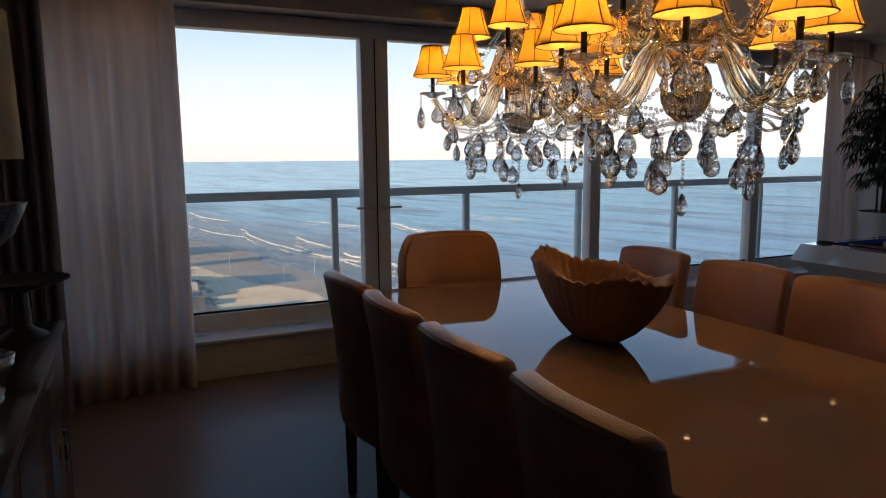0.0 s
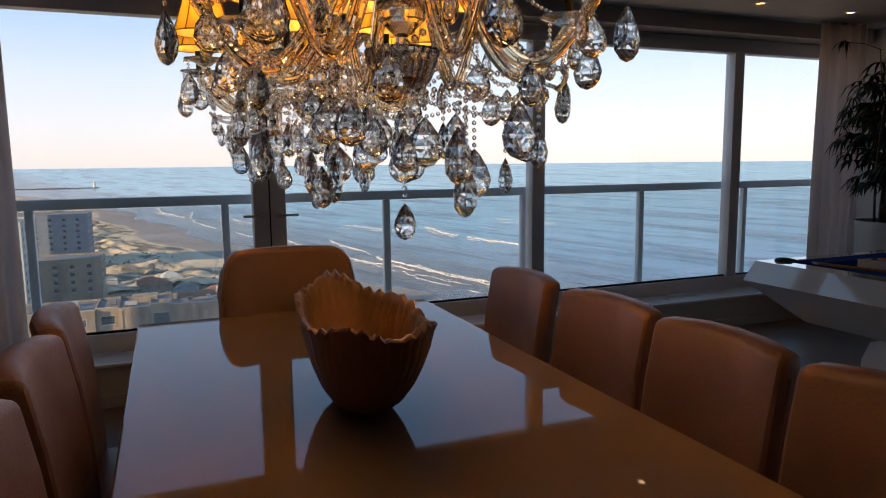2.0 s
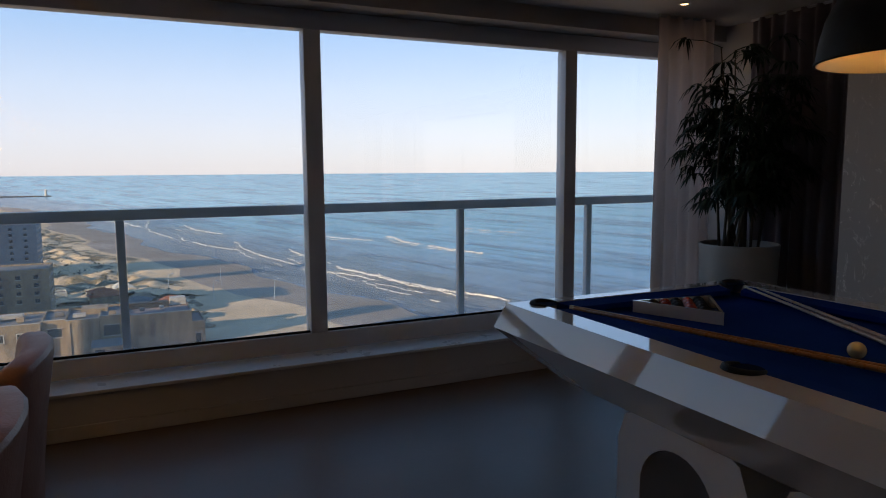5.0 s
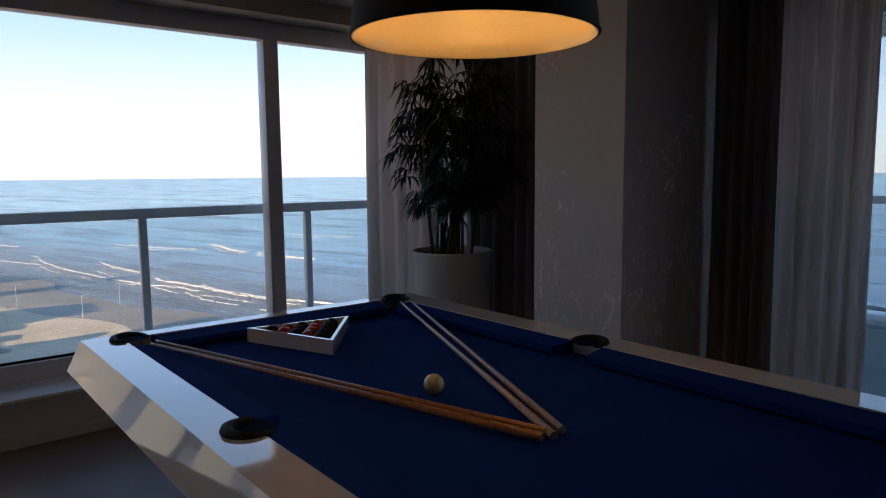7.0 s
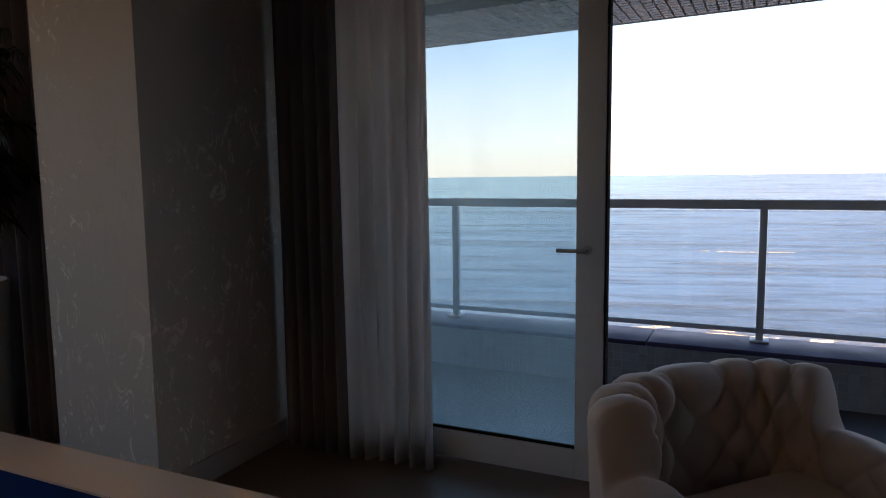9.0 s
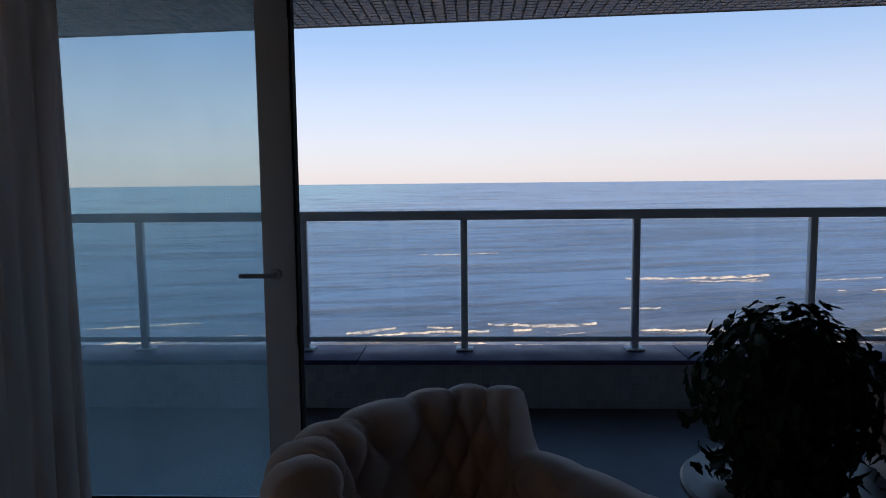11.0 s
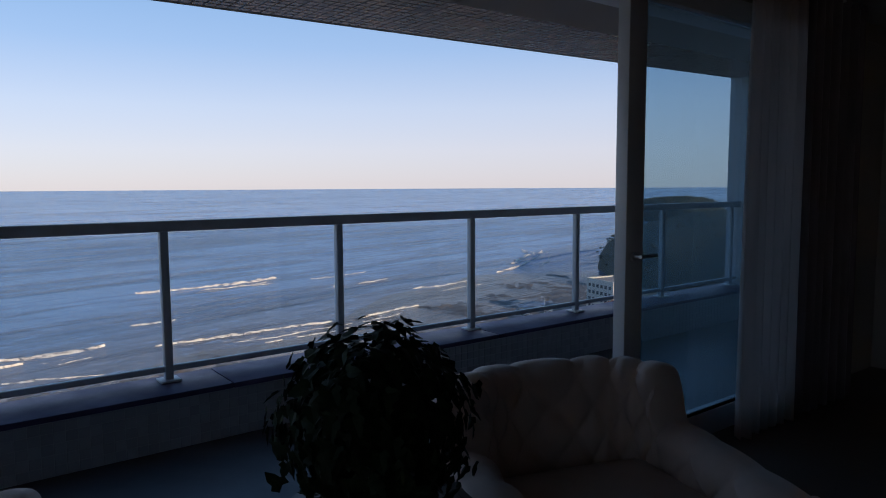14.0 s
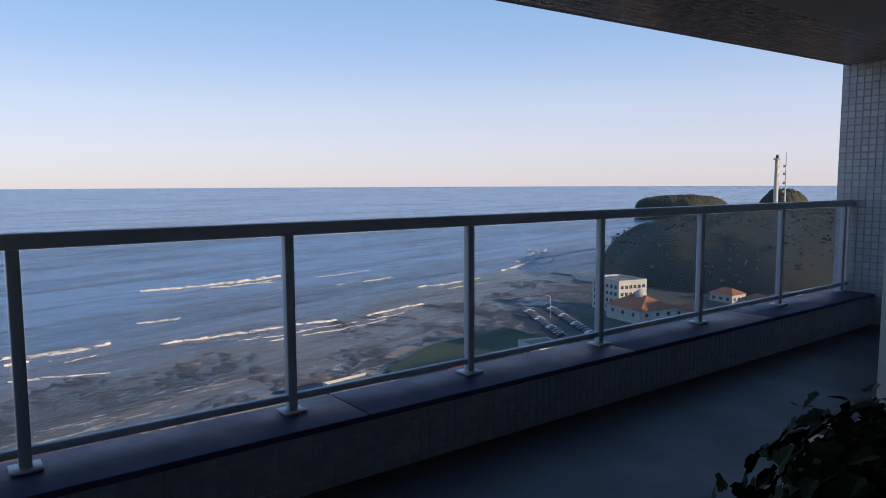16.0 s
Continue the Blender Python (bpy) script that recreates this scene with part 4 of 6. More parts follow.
for k, (x, y) in enumerate(((36, 300), (60, 292), (44, 340), (78, 310), (20, 330), (200, -200))):
    lp_ = thing("street_lamp", (x, y, SEA + 1.2), "tall grey street lamp by the beach", "street lamp", "street lamps by the beach")
    part("pole", cyl(B(), (0, 0, 0), (0, 0, 9), 0.10, 0.07, 8), M_RAIL, lp_)
    part("arm", cyl(B(), (0, 0, 8.9), (1.6, 0, 9.3), 0.08, 0.06, 6), M_RAIL, lp_)
    part("lamp_head", box(B(), 1.4, 2.2, -0.2, 0.2, 9.2, 9.4, 0.03), M_RAIL, lp_)


def car(x, y, rz, material, label):
    t = thing("parked_car", (x, y, SEA + 1.46), label, "car", "cars along the shore road", "", rz)
    bm = prism(B(), [(-2.1, 0.3), (-2.1, 0.85), (-1.2, 0.95), (-0.7, 1.42), (0.7, 1.42), (1.2, 0.95), (2.1, 0.8), (2.1, 0.3)], -0.85, 0.85, "y")
    part("body", bm, material, t, "", 20)
    part("windows", prism(B(), [(-1.05, 0.97), (-0.65, 1.36), (0.65, 1.36), (1.05, 0.97)], -0.86, 0.86, "y"), M_WINDOW, t)
    for wx in (-1.3, 1.3):
        for wy in (-0.82, 0.82):
            part("wheel", cyl(B(), (wx, wy - 0.1, 0.32), (wx, wy + 0.1, 0.32), 0.32, None, 14), M_GASKET, t)
    return t


M_CARW = surf("car_white", (0.7, 0.7, 0.7), 0.3, var=0.05, bump=0.0)
M_CARD = surf("car_dark", (0.05, 0.05, 0.06), 0.3, var=0.1, bump=0.0)
setting("car_park", prism(B(), [(220, -205), (214, -218), (160, -190), (166, -174)], SEA + 1.33, SEA + 1.45), M_ASPHALT, "asphalt car park by the shore", "road")
for k in range(34):
    f = (k // 2) / 16.5
    car(215 - 47 * f + (4.5 if k % 2 else -2.5), -209 + 27 * f + (4.2 if k % 2 else -5.0), 62 + (k * 7) % 9 + (k % 2) * 3, M_CARD if k % 5 else M_CARW, "white parked car by the shore" if k % 5 == 0 else "dark parked car by the shore")


# scrub on the headland and tufts on the dunes
def clumps(name, spots, size, material, label, category):
    rng = random.Random(31)
    vs, fs = [], []
    for x, y, z in spots:
        s = size * rng.uniform(0.5, 1.4)
        b = len(vs)
        ring = [(x + s * math.cos(a) * rng.uniform(0.6, 1.2), y + s * math.sin(a) * rng.uniform(0.6, 1.2), z + s * rng.uniform(0.1, 0.45)) for a in [k * 1.0472 for k in range(6)]]
        vs += [(px, py, z - 0.6 * s) for px, py, _ in ring] + ring + [(x + rng.uniform(-0.2, 0.2) * s, y, z + s * rng.uniform(0.6, 1.0))]
        for k in range(6):
            j = (k + 1) % 6
            fs += [(b + k, b + j, b + 6 + j, b + 6 + k), (b + 6 + k, b + 6 + j, b + 12)]
    me = bpy.data.meshes.new(name)
    me.from_pydata(vs, [], fs)
    me.materials.append(material)
    return tagged(new(name, me), label, category, "", "stuff")


rng = random.Random(17)
spots = []
for ob in (bpy.data.objects["headland"], bpy.data.objects["far_headland"]):
    vv = [v.co for v in ob.data.vertices if v.co.z > SEA + 4]
    for k in range(11000 if ob.name == "headland" else 300):
        c = rng.choice(vv)
        spots.append((c.x + rng.uniform(-4, 4), c.y + rng.uniform(-4, 4), c.z - 0.55))
clumps("scrub", spots, 0.8, M_HILL, "dark scrub and bushes covering the headland", "scrub")
vv = [v.co for v in bpy.data.objects["beach_dunes"].data.vertices if SEA + 2.2 < v.co.z]
clumps("dune_grass", [(c.x + rng.uniform(-2, 2), c.y + rng.uniform(-3, 3), c.z - 0.2) for c in (rng.choice(vv) for k in range(6000))], 0.55, surf("dune_grass", (0.13, 0.105, 0.055), 0.9, var=0.4, scale=0.3, fine=2, bump=0.5), "tufts of dry grass on the dunes", "grass")
clumps("rubble", [(-32 + rng.uniform(0, 62), 250 + rng.uniform(0, 75), SEA + 1.2) for k in range(260)], 1.6, M_CONCRETE, "sheds, walls and rubble behind the beach", "rubble")

jt = thing("jetty", (-207, 1843, SEA), "far stone jetty with a small white beacon", "jetty")
part("mole", box(B(), -160, 60, -6, 6, -1, 2.5, 0.5), M_ROCK, jt)
part("beacon", cyl(B(), (50, 0, 2.5), (50, 0, 17), 3.0, 2.2, 14), M_FACADE, jt)


# ---- curtains ----
def curtain(name, p, q, z0, z1, folds, depth, material, label, flare=1.25):
    """Cloth hanging in folds along a line from p to q, a little wider at the hem."""
    p, q = Vector((*p, 0)), Vector((*q, 0))
    d = (q - p)
    nrm = Vector((-d.y, d.x, 0)).normalized()
    n, m = folds * 8, 14
    bm = B()
    rng = random.Random(folds * 7 + int(p.x * 100))
    ph = [rng.uniform(-0.6, 0.6) for _ in range(folds + 1)]
    amp = [rng.uniform(0.6, 1.2) for _ in range(folds + 1)]
    rows = []
    for j in range(m + 1):
        v = j / m
        z = z1 + (z0 - z1) * v
        row = []
        for i in range(n + 1):
            u = i / n
            k = min(folds - 1, int(u * folds))
            f = u * folds - k
            a = amp[k] * (1 - f) + amp[k + 1] * f
            w = math.sin(2 * math.pi * u * folds + ph[k] * (1 - f) + ph[k + 1] * f + 0.35 * math.sin(v * 3 + k))
            c = 0.5 + (u - 0.5) * (1 + (flare - 1) * (v * 0.12))
            row.append(bm.verts.new(p + d * c + nrm * depth * a * w * (0.55 + 0.45 * v) + Vector((0, 0, z + 0.006 * math.sin(u * 31) * v))))
        rows.append(row)
    for a, b in zip(rows, rows[1:]):
        for i in range(n):
            bm.faces.new((a[i], a[i + 1], b[i + 1], b[i]))
    ob = part(name, bm, material, None, "", 80)
    so = ob.modifiers.new("thickness", "SOLIDIFY")
    so.thickness = 0.003
    bm = B()
    tube(bm, [p - d * 0.01 + Vector((0, 0, z1 - 0.004)), q + d * 0.01 / max(d.length, 0.1) + Vector((0, 0, z1 - 0.004))], 0.010, 8)
    part("curtain_rail", bm, M_FRAME, ob, "slim white ceiling rail")
    return tagged(ob, label, "curtain")


curtain("sheer_curtain", (-0.08, 4.50), (0.63, 4.55), 0.004, 2.54, 7, 0.045, M_SHEER, "white sheer curtain gathered beside the long window")
curtain("drape", (-0.40, 4.40), (-0.06, 4.40), 0.004, 2.54, 5, 0.05, M_DRAPE, "dark purple-grey drape hanging beside the window")
curtain("sheer_curtain", (6.50, 4.52), (7.02, 4.50), 0.004, 2.54, 5, 0.04, M_SHEER, "white sheer curtain behind the potted plant")
curtain("drape", (7.26, 4.36), (7.25, 3.42), 0.004, 2.54, 8, 0.045, M_DRAPE, "dark purple-grey drape in the corner")
curtain("drape", (7.72, 2.68), (7.72, 2.30), 0.004, 2.54, 5, 0.045, M_DRAPE, "dark purple-grey drape beside the balcony door")
curtain("sheer_curtain", (7.72, 2.31), (7.75, 1.83), 0.004, 2.54, 6, 0.04, M_SHEER, "white sheer curtain gathered at the balcony door")
curtain("sheer_curtain", (7.68, -3.15), (7.68, -3.72), 0.004, 2.54, 6, 0.045, M_SHEER, "white sheer curtain beside the second balcony door")
curtain("drape", (7.70, -3.74), (7.68, -4.5), 0.004, 2.54, 7, 0.05, M_DRAPE, "dark drape beside the second balcony door")

# ---- downlights ----
def downlight(x, y):
    t = thing("downlight", (x, y, CEIL_Z), "small round recessed downlight, lit", "lamp", "ceiling downlights")
    part("trim_ring", lathe(B(), [(0.026, -0.001), (0.028, -0.006), (0.042, -0.004), (0.044, -0.001)], 24), M_FRAME, t)
    bm = B()
    bmesh.ops.create_circle(bm, cap_ends=True, segments=20, radius=0.026, matrix=Matrix.Translation((0, 0, -0.003)))
    part("lens", bm, M_SPOT, t, "glowing lens")
    return t


first_light = downlight(5.50, 4.22)
for x, y in ((6.44, 4.22), (4.55, 4.22), (3.6, 4.22), (2.6, 4.22), (1.4, 4.22), (0.45, 4.22)):
    copy_thing(first_light, pose(x, y, CEIL_Z))

# ---- dining ----
TABLE_Z = 0.79
tb = thing("dining_table", (1.86, 1.98, 0), "long dining table with glossy cream-brown lacquered top", "table")
part("tabletop", box(B(), -0.61, 0.61, -1.25, 1.25, 0.72, TABLE_Z, 0.006, 3), M_LACQUER, tb, "", 0)
part("apron", box(B(), -0.50, 0.50, -1.10, 1.10, 0.66, 0.718, 0.004), M_LACQUER, tb)
for y in (-0.75, 0.75):
    part("pedestal", box(B(), -0.28, 0.28, y - 0.16, y + 0.16, 0.0, 0.658, 0.01), M_LACQUER, tb)


def padded(x0, x1, y0, y1, z0, z1, r, bulge=0.012):
    """An upholstered block with rounded edges and full faces."""
    bm = box(B(), x0, x1, y0, y1, z0, z1, r, 3)
    bmesh.ops.subdivide_edges(bm, edges=[e for e in bm.edges if e.calc_length() > 0.12], cuts=3, use_grid_fill=True)
    c = Vector(((x0 + x1) / 2, (y0 + y1) / 2, (z0 + z1) / 2))
    h = Vector(((x1 - x0) / 2, (y1 - y0) / 2, (z1 - z0) / 2))
    for v in bm.verts:
        o = v.co - c
        u = Vector([o[i] / h[i] for i in range(3)])
        for i in range(3):
            if abs(u[i]) > 0.85:
                j, k = [q for q in range(3) if q != i]
                v.co[i] += math.copysign(bulge * max(0, 1 - u[j] ** 2) * max(0, 1 - u[k] ** 2), u[i])
    return bm


def dining_chair():
    """Faces +x; the back stands at x = -0.22."""
    t = thing("dining_chair", (0, 0, 0), "tan leather dining chair with a tall padded back and dark legs", "chair", "chairs round the dining table")
    part("seat", padded(-0.20, 0.24, -0.215, 0.215, 0.38, 0.48, 0.03), M_LEATHER, t)
    bm = padded(-0.262, -0.186, -0.218, 0.218, 0.36, 0.995, 0.022, 0.006)
    for v in bm.verts:
        e = abs(v.co.y) / 0.218
        if v.co.z > 0.9:
            v.co.z -= 0.010 * e ** 6
        v.co.x += 0.035 * e * e - 0.02 - 0.22 * max(0, v.co.z - 0.48) ** 2
    part("backrest", bm, M_LEATHER, t)
    part("seam", tube(B(), [(-0.21 - 0.22 * max(0, z - 0.48) ** 2, 0.221, z) for z in np.linspace(0.42, 0.94, 8)], 0.004, 6), M_LEATHER, t, "stitched seam of the back")
    for x, y in ((-0.21, -0.18), (-0.21, 0.18), (0.20, -0.18), (0.20, 0.18)):
        bm = B()
        cyl(bm, (x, y, 0), (x, y, 0.39), 0.020, 0.028, 4)
        part("leg", bm, M_DARKWOOD, t, "tapered dark wooden leg", 20)
    return t


chair = dining_chair()
chair.matrix_basis = pose(1.335, 2.57, 0, 0, 0, 2)
for y, a in ((2.08, -2), (1.57, 1), (1.06, -1)):
    copy_thing(chair, pose(1.335, y, 0, 0, 0, a))
for y, a in ((2.60, 180), (2.045, 182), (1.59, 179), (1.11, 181)):
    copy_thing(chair, pose(2.385, y, 0, 0, 0, a))

hc = thing("host_chair", (1.865, 3.26, 0), "tan leather host chair with a wide curved back", "chair")
bm = B()
rows = []
for j in range(13):
    w = j / 12
    row = []
    for i in range(33):
        u = -1 + 2 * i / 32
        a = u * 1.05
        top = 0.925 + 0.13 * (1 - max(0.0, abs(u) - 0.62) ** 2 / 0.1445) ** 0.5 - 0.012 * u * u
        z = 0.40 + (top - 0.40) * w
        lean = 0.06 * w
        row.append((0.36 * math.sin(a) * (1 - 0.05 * w ** 6 - 0.14 * (1 - w) ** 3), -0.10 + 0.24 * math.cos(a) + lean * 0.5, z))
    rows.append(row)
out = [[bm.verts.new(Vector(p)) for p in r] for r in rows]
inn = [[bm.verts.new(Vector((p[0] * 0.93, p[1] - 0.065, p[2] - (0.0 if j < 12 else 0.004)))) for p in r] for j, r in enumerate(rows)]
for g in (out, inn):
    for a, b in zip(g, g[1:]):
        for i in range(32):
            bm.faces.new((a[i], a[i + 1], b[i + 1], b[i]))
for i in range(32):
    bm.faces.new((out[12][i], out[12][i + 1], inn[12][i + 1], inn[12][i]))
    bm.faces.new((out[0][i], out[0][i + 1], inn[0][i + 1], inn[0][i]))
for j in range(12):
    bm.faces.new((out[j][0], out[j + 1][0], inn[j + 1][0], inn[j][0]))
    bm.faces.new((out[j][32], out[j + 1][32], inn[j + 1][32], inn[j][32]))
bmesh.ops.recalc_face_normals(bm, faces=bm.faces)
bmesh.ops.bevel(bm, geom=[e for e in bm.edges if e.calc_face_angle(0) > 1.0], offset=0.02, segments=3, affect="EDGES")
part("backrest", bm, M_LITLEATHER, hc, "", 60)
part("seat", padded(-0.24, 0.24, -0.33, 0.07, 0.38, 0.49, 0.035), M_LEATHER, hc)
for x, y in ((-0.2, -0.28), (0.2, -0.28), (-0.2, 0.06), (0.2, 0.06)):
    bm = B()
    cyl(bm, (x, y, 0), (x, y, 0.39), 0.020, 0.028, 4)
    part("leg", bm, M_DARKWOOD, hc, "tapered dark wooden leg", 20)

# carved bowl with a torn, wavy rim
def bowl_wob(r, z, a, i):
    e = max(0.0, (z - 0.10) / 0.16)
    long = abs(math.sin(a)) ** 2
    rim = (0.030 * long - 0.024 + 0.008 * math.sin(a) + 0.012 * math.sin(5 * a + 0.6) + 0.010 * abs(math.sin(16 * a + 1)) + 0.003 * math.sin(41 * a)) * e ** 2
    rib = 1 + 0.008 * math.sin(46 * a + 2 * math.sin(3 * a)) * (1 if i < 9 else 0.3)
    return r * rib * (1 + 0.012 * math.sin(32 * a + 0.4) * e ** 2), z + rim


bowl = thing("wooden_bowl", (1.835, 2.0, TABLE_Z), "carved brown wooden boat-shaped bowl with a wavy rim", "bowl", "", "", 1)
bm = lathe(B(), [(0.0, 0.001), (0.075, 0.0), (0.108, 0.010), (0.143, 0.05), (0.167, 0.10), (0.182, 0.15), (0.192, 0.20), (0.199, 0.245), (0.206, 0.262), (0.201, 0.268), (0.186, 0.262), (0.178, 0.24), (0.166, 0.18), (0.146, 0.12), (0.09, 0.06), (0.05, 0.03), (0.0, 0.025)], 160, wob=bowl_wob)
for v in bm.verts:
    e = max(0.0, min(1, v.co.z / 0.22)) ** 0.55
    v.co.x *= 0.66 + 0.09 * e
    v.co.y *= 0.95 + 0.80 * e
part("shell", bm, M_BOWLWOOD, bowl, "", 60)

# sideboard, lamp and silver pieces
sb = thing("sideboard", (-0.19, 2.0, 0), "dark glossy sideboard against the wall", "sideboard")
M_EBONY = surf("ebony_lacquer", (0.03, 0.024, 0.022), 0.15, var=0.2, scale=4, fine=30, bump=0.0)
part("carcass", box(B(), -0.23, 0.22, -0.88, 0.88, 0.08, 0.83, 0.004), M_EBONY, sb)
part("top", box(B(), -0.235, 0.25, -0.90, 0.90, 0.832, 0.86, 0.004), M_EBONY, sb)
part("plinth", box(B(), -0.21, 0.18, -0.84, 0.84, 0.0, 0.078), M_EBONY, sb)
for k in range(3):
    dr = part("cabinet_door", box(B(), 0.222, 0.238, -0.86 + k * 0.575, -0.86 + k * 0.575 + 0.565, 0.10, 0.82, 0.003), M_EBONY, sb)
    part("handle", tube(B(), [(0.25, -0.58 + k * 0.575, 0.40), (0.25, -0.58 + k * 0.575, 0.55)], 0.005), M_STEEL, dr, "slim steel pull")
tl = thing("table_lamp", (-0.10, 2.02, 0.86), "table lamp with a cream drum shade and silver base", "lamp")
part("base", lathe(B(), [(0.0, 0), (0.085, 0.0), (0.088, 0.012), (0.03, 0.03), (0.022, 0.20), (0.05, 0.24), (0.04, 0.30), (0.014, 0.34), (0.010, 0.62), (0, 0.62)], 32), M_SILVER, tl, "hammered silver base")
sh = part("shade", lathe(B(), [(0.175, 0.60), (0.165, 0.955), (0.162, 0.955), (0.172, 0.60), (0.175, 0.60)], 48), M_LINEN, tl, "cream linen drum shade")
sv = thing("silver_bowl", (-0.11, 2.42, 0.86), "hammered silver bowl on a tall foot", "bowl")
part("foot", lathe(B(), [(0, 0), (0.07, 0), (0.07, 0.01), (0.02, 0.03), (0.015, 0.30), (0.03, 0.325), (0, 0.33)], 32), M_SILVER, sv)
part("cup", lathe(B(), [(0.0, 0.327), (0.05, 0.33), (0.10, 0.38), (0.14, 0.47), (0.137, 0.47), (0.095, 0.39), (0.04, 0.345), (0, 0.34)], 40), M_SILVER, sv)
ds = thing("serving_dish", (-0.05, 2.70, 0.86), "dark round serving dish on a low foot", "dish")
part("foot", lathe(B(), [(0, 0), (0.08, 0), (0.03, 0.03), (0.025, 0.15), (0.06, 0.165), (0, 0.168)], 32), M_DARKWOOD, ds)
part("plate", lathe(B(), [(0, 0.169), (0.10, 0.17), (0.155, 0.19), (0.157, 0.196), (0.10, 0.178), (0, 0.176)], 48), M_DARKWOOD, ds)


# ---- chandeliers ----
def faceted_drop(h, w, d):
    """A flat almond-shaped crystal with cut faces; it hangs from its top."""
    bm = B()
    prof = [(0.0, 0.0), (0.12, 0.34), (0.36, 0.80), (0.60, 1.0), (0.80, 0.88), (0.94, 0.50), (1.0, 0.0)]
    n = 10
    rings = []
    for k, (t, r) in enumerate(prof):
        if r == 0:
            rings.append([bm.verts.new((0, 0, -h * t))])
        else:
            o = 0.5 * (k % 2)
            rings.append([bm.verts.new((w / 2 * r * math.cos(2 * math.pi * (i + o) / n), d / 2 * r * math.sin(2 * math.pi * (i + o) / n), -h * t)) for i in range(n)])
    for k, (a, b) in enumerate(zip(rings, rings[1:])):
        for i in range(n):
            j = (i + 1) % n
            if len(a) == 1:
                bm.faces.new((a[0], b[i], b[j]))
            elif len(b) == 1:
                bm.faces.new((a[i], b[0], a[j]))
            elif k % 2:
                bm.faces.new((a[i], b[i], a[j]))
                bm.faces.new((b[i], b[j], a[j]))
            else:
                bm.faces.new((a[i], b[i], b[j]))
                bm.faces.new((a[i], b[j], a[j]))
    return meshed("crystal_drop", bm, M_CRYSTAL, 0)


def beads(pts, r=0.006, gap=0.0135):
    """A string of small cut beads along a line."""
    bm = B()
    pts = [Vector(p) for p in pts]
    left = 0.0
    for a, b in zip(pts, pts[1:]):
        d = (b - a).length
        s = left
        while s < d:
            c = a + (b - a) * (s / d)
            bmesh.ops.create_icosphere(bm, subdivisions=1, radius=r, matrix=Matrix.Translation(c))
            s += gap
        left = s - d
    return bm


def chandelier():
    """The hub's lowest point is at the origin's height."""
    t = thing("chandelier", (0, 0, 0), "glass arm chandelier with amber shades and cut crystal drops", "chandelier", "chandeliers over the dining table")
    part("stem", lathe(B(), [(0.0, 0.02), (0.012, 0.02), (0.012, 0.10), (0.045, 0.13), (0.05, 0.16), (0.02, 0.19), (0.018, 0.22), (0.05, 0.26), (0.075, 0.31), (0.08, 0.34), (0.03, 0.37), (0.016, 0.40), (0.03, 0.45), (0.05, 0.48), (0.02, 0.52), (0.012, 0.56), (0.012, 0.95), (0, 0.95)], 20), M_CRYSTAL, t, "turned clear glass stem")
    part("canopy", lathe(B(), [(0.0, 0.985), (0.065, 0.984), (0.06, 0.965), (0.02, 0.95), (0, 0.945)], 28), M_STEEL, t, "round chrome ceiling rose")
    ribbed = lambda r, z, a, i: (r * (1 + 0.03 * math.cos(24 * a)), z)
    part("hub_bowl", lathe(B(), [(0.0, -0.012), (0.024, -0.008), (0.052, 0.016), (0.068, 0.05), (0.071, 0.075), (0.064, 0.072), (0.044, 0.022), (0.0, 0.0)], 96, wob=ribbed), M_SMOKE, t, "ribbed smoked glass hub bowl")
    drop_b, drop_m, drop_s = faceted_drop(0.094, 0.070, 0.034), faceted_drop(0.074, 0.054, 0.028), faceted_drop(0.064, 0.028, 0.022)
    cup_me = meshed("cup", lathe(B(), [(0.0, 0.0), (0.018, 0.002), (0.03, 0.012), (0.055, 0.018), (0.058, 0.022), (0.03, 0.02), (0.012, 0.016), (0, 0.016)], 24, wob=lambda r, z, a, i: (r * (1 + 0.06 * math.cos(10 * a)) if r > 0.04 else r, z)), M_CRYSTAL)
    candle_me = meshed("candle_sleeve", cyl(B(), (0, 0, 0.016), (0, 0, 0.085), 0.009, None, 12), M_BLACK)
    shade_prof = [(0.082, 0.0), (0.074, 0.018), (0.062, 0.05), (0.052, 0.085), (0.045, 0.12), (0.043, 0.12), (0.05, 0.085), (0.06, 0.05), (0.072, 0.018), (0.080, 0.0)]
    six = lambda r, z, a, i: (r * (1 - 0.035 * math.cos(6 * a) ** 2), z)
    shade_me = meshed("shade", lathe(B(), shade_prof, 36, wob=six), M_SHADE)
    bm = B()
    for k in range(6):
        a = 2 * math.pi * (k + 0.5) / 6
        tube(bm, [((r + 0.001) * math.cos(a), (r + 0.001) * math.sin(a), z) for r, z in shade_prof[:5]], 0.0018, 5)
    for r, z in ((0.082, 0.0), (0.045, 0.12)):
        tube(bm, [(r * math.cos(2 * math.pi * k / 30), r * math.sin(2 * math.pi * k / 30), z) for k in range(31)], 0.0022, 5)
    piping_me = meshed("piping", bm, M_PIPING)
    bulb_me = meshed("bulb", ball(B(), (0, 0, 0.05), 0.013, 10, 8, (1, 1, 1.7)), M_BULB)

    def hang(me, x, y, z, a, parent=t):
        o = new("crystal_drop", me)
        o.parent = parent
        o.matrix_basis = pose(x, y, z, 0, 0, a)

    rng = random.Random(5)
    BOW_U, BOW_Z = (0.0, 0.1, 0.2, 0.3, 0.45, 0.6, 0.75, 0.88, 1.0), (0.03, 0.08, 0.085, 0.05, -0.05, -0.105, -0.105, -0.06, 0.0)
    tiers = ((8, 0.37, 0.14, 0.0, 1.0), (4, 0.21, 0.31, 0.4, 0.8))
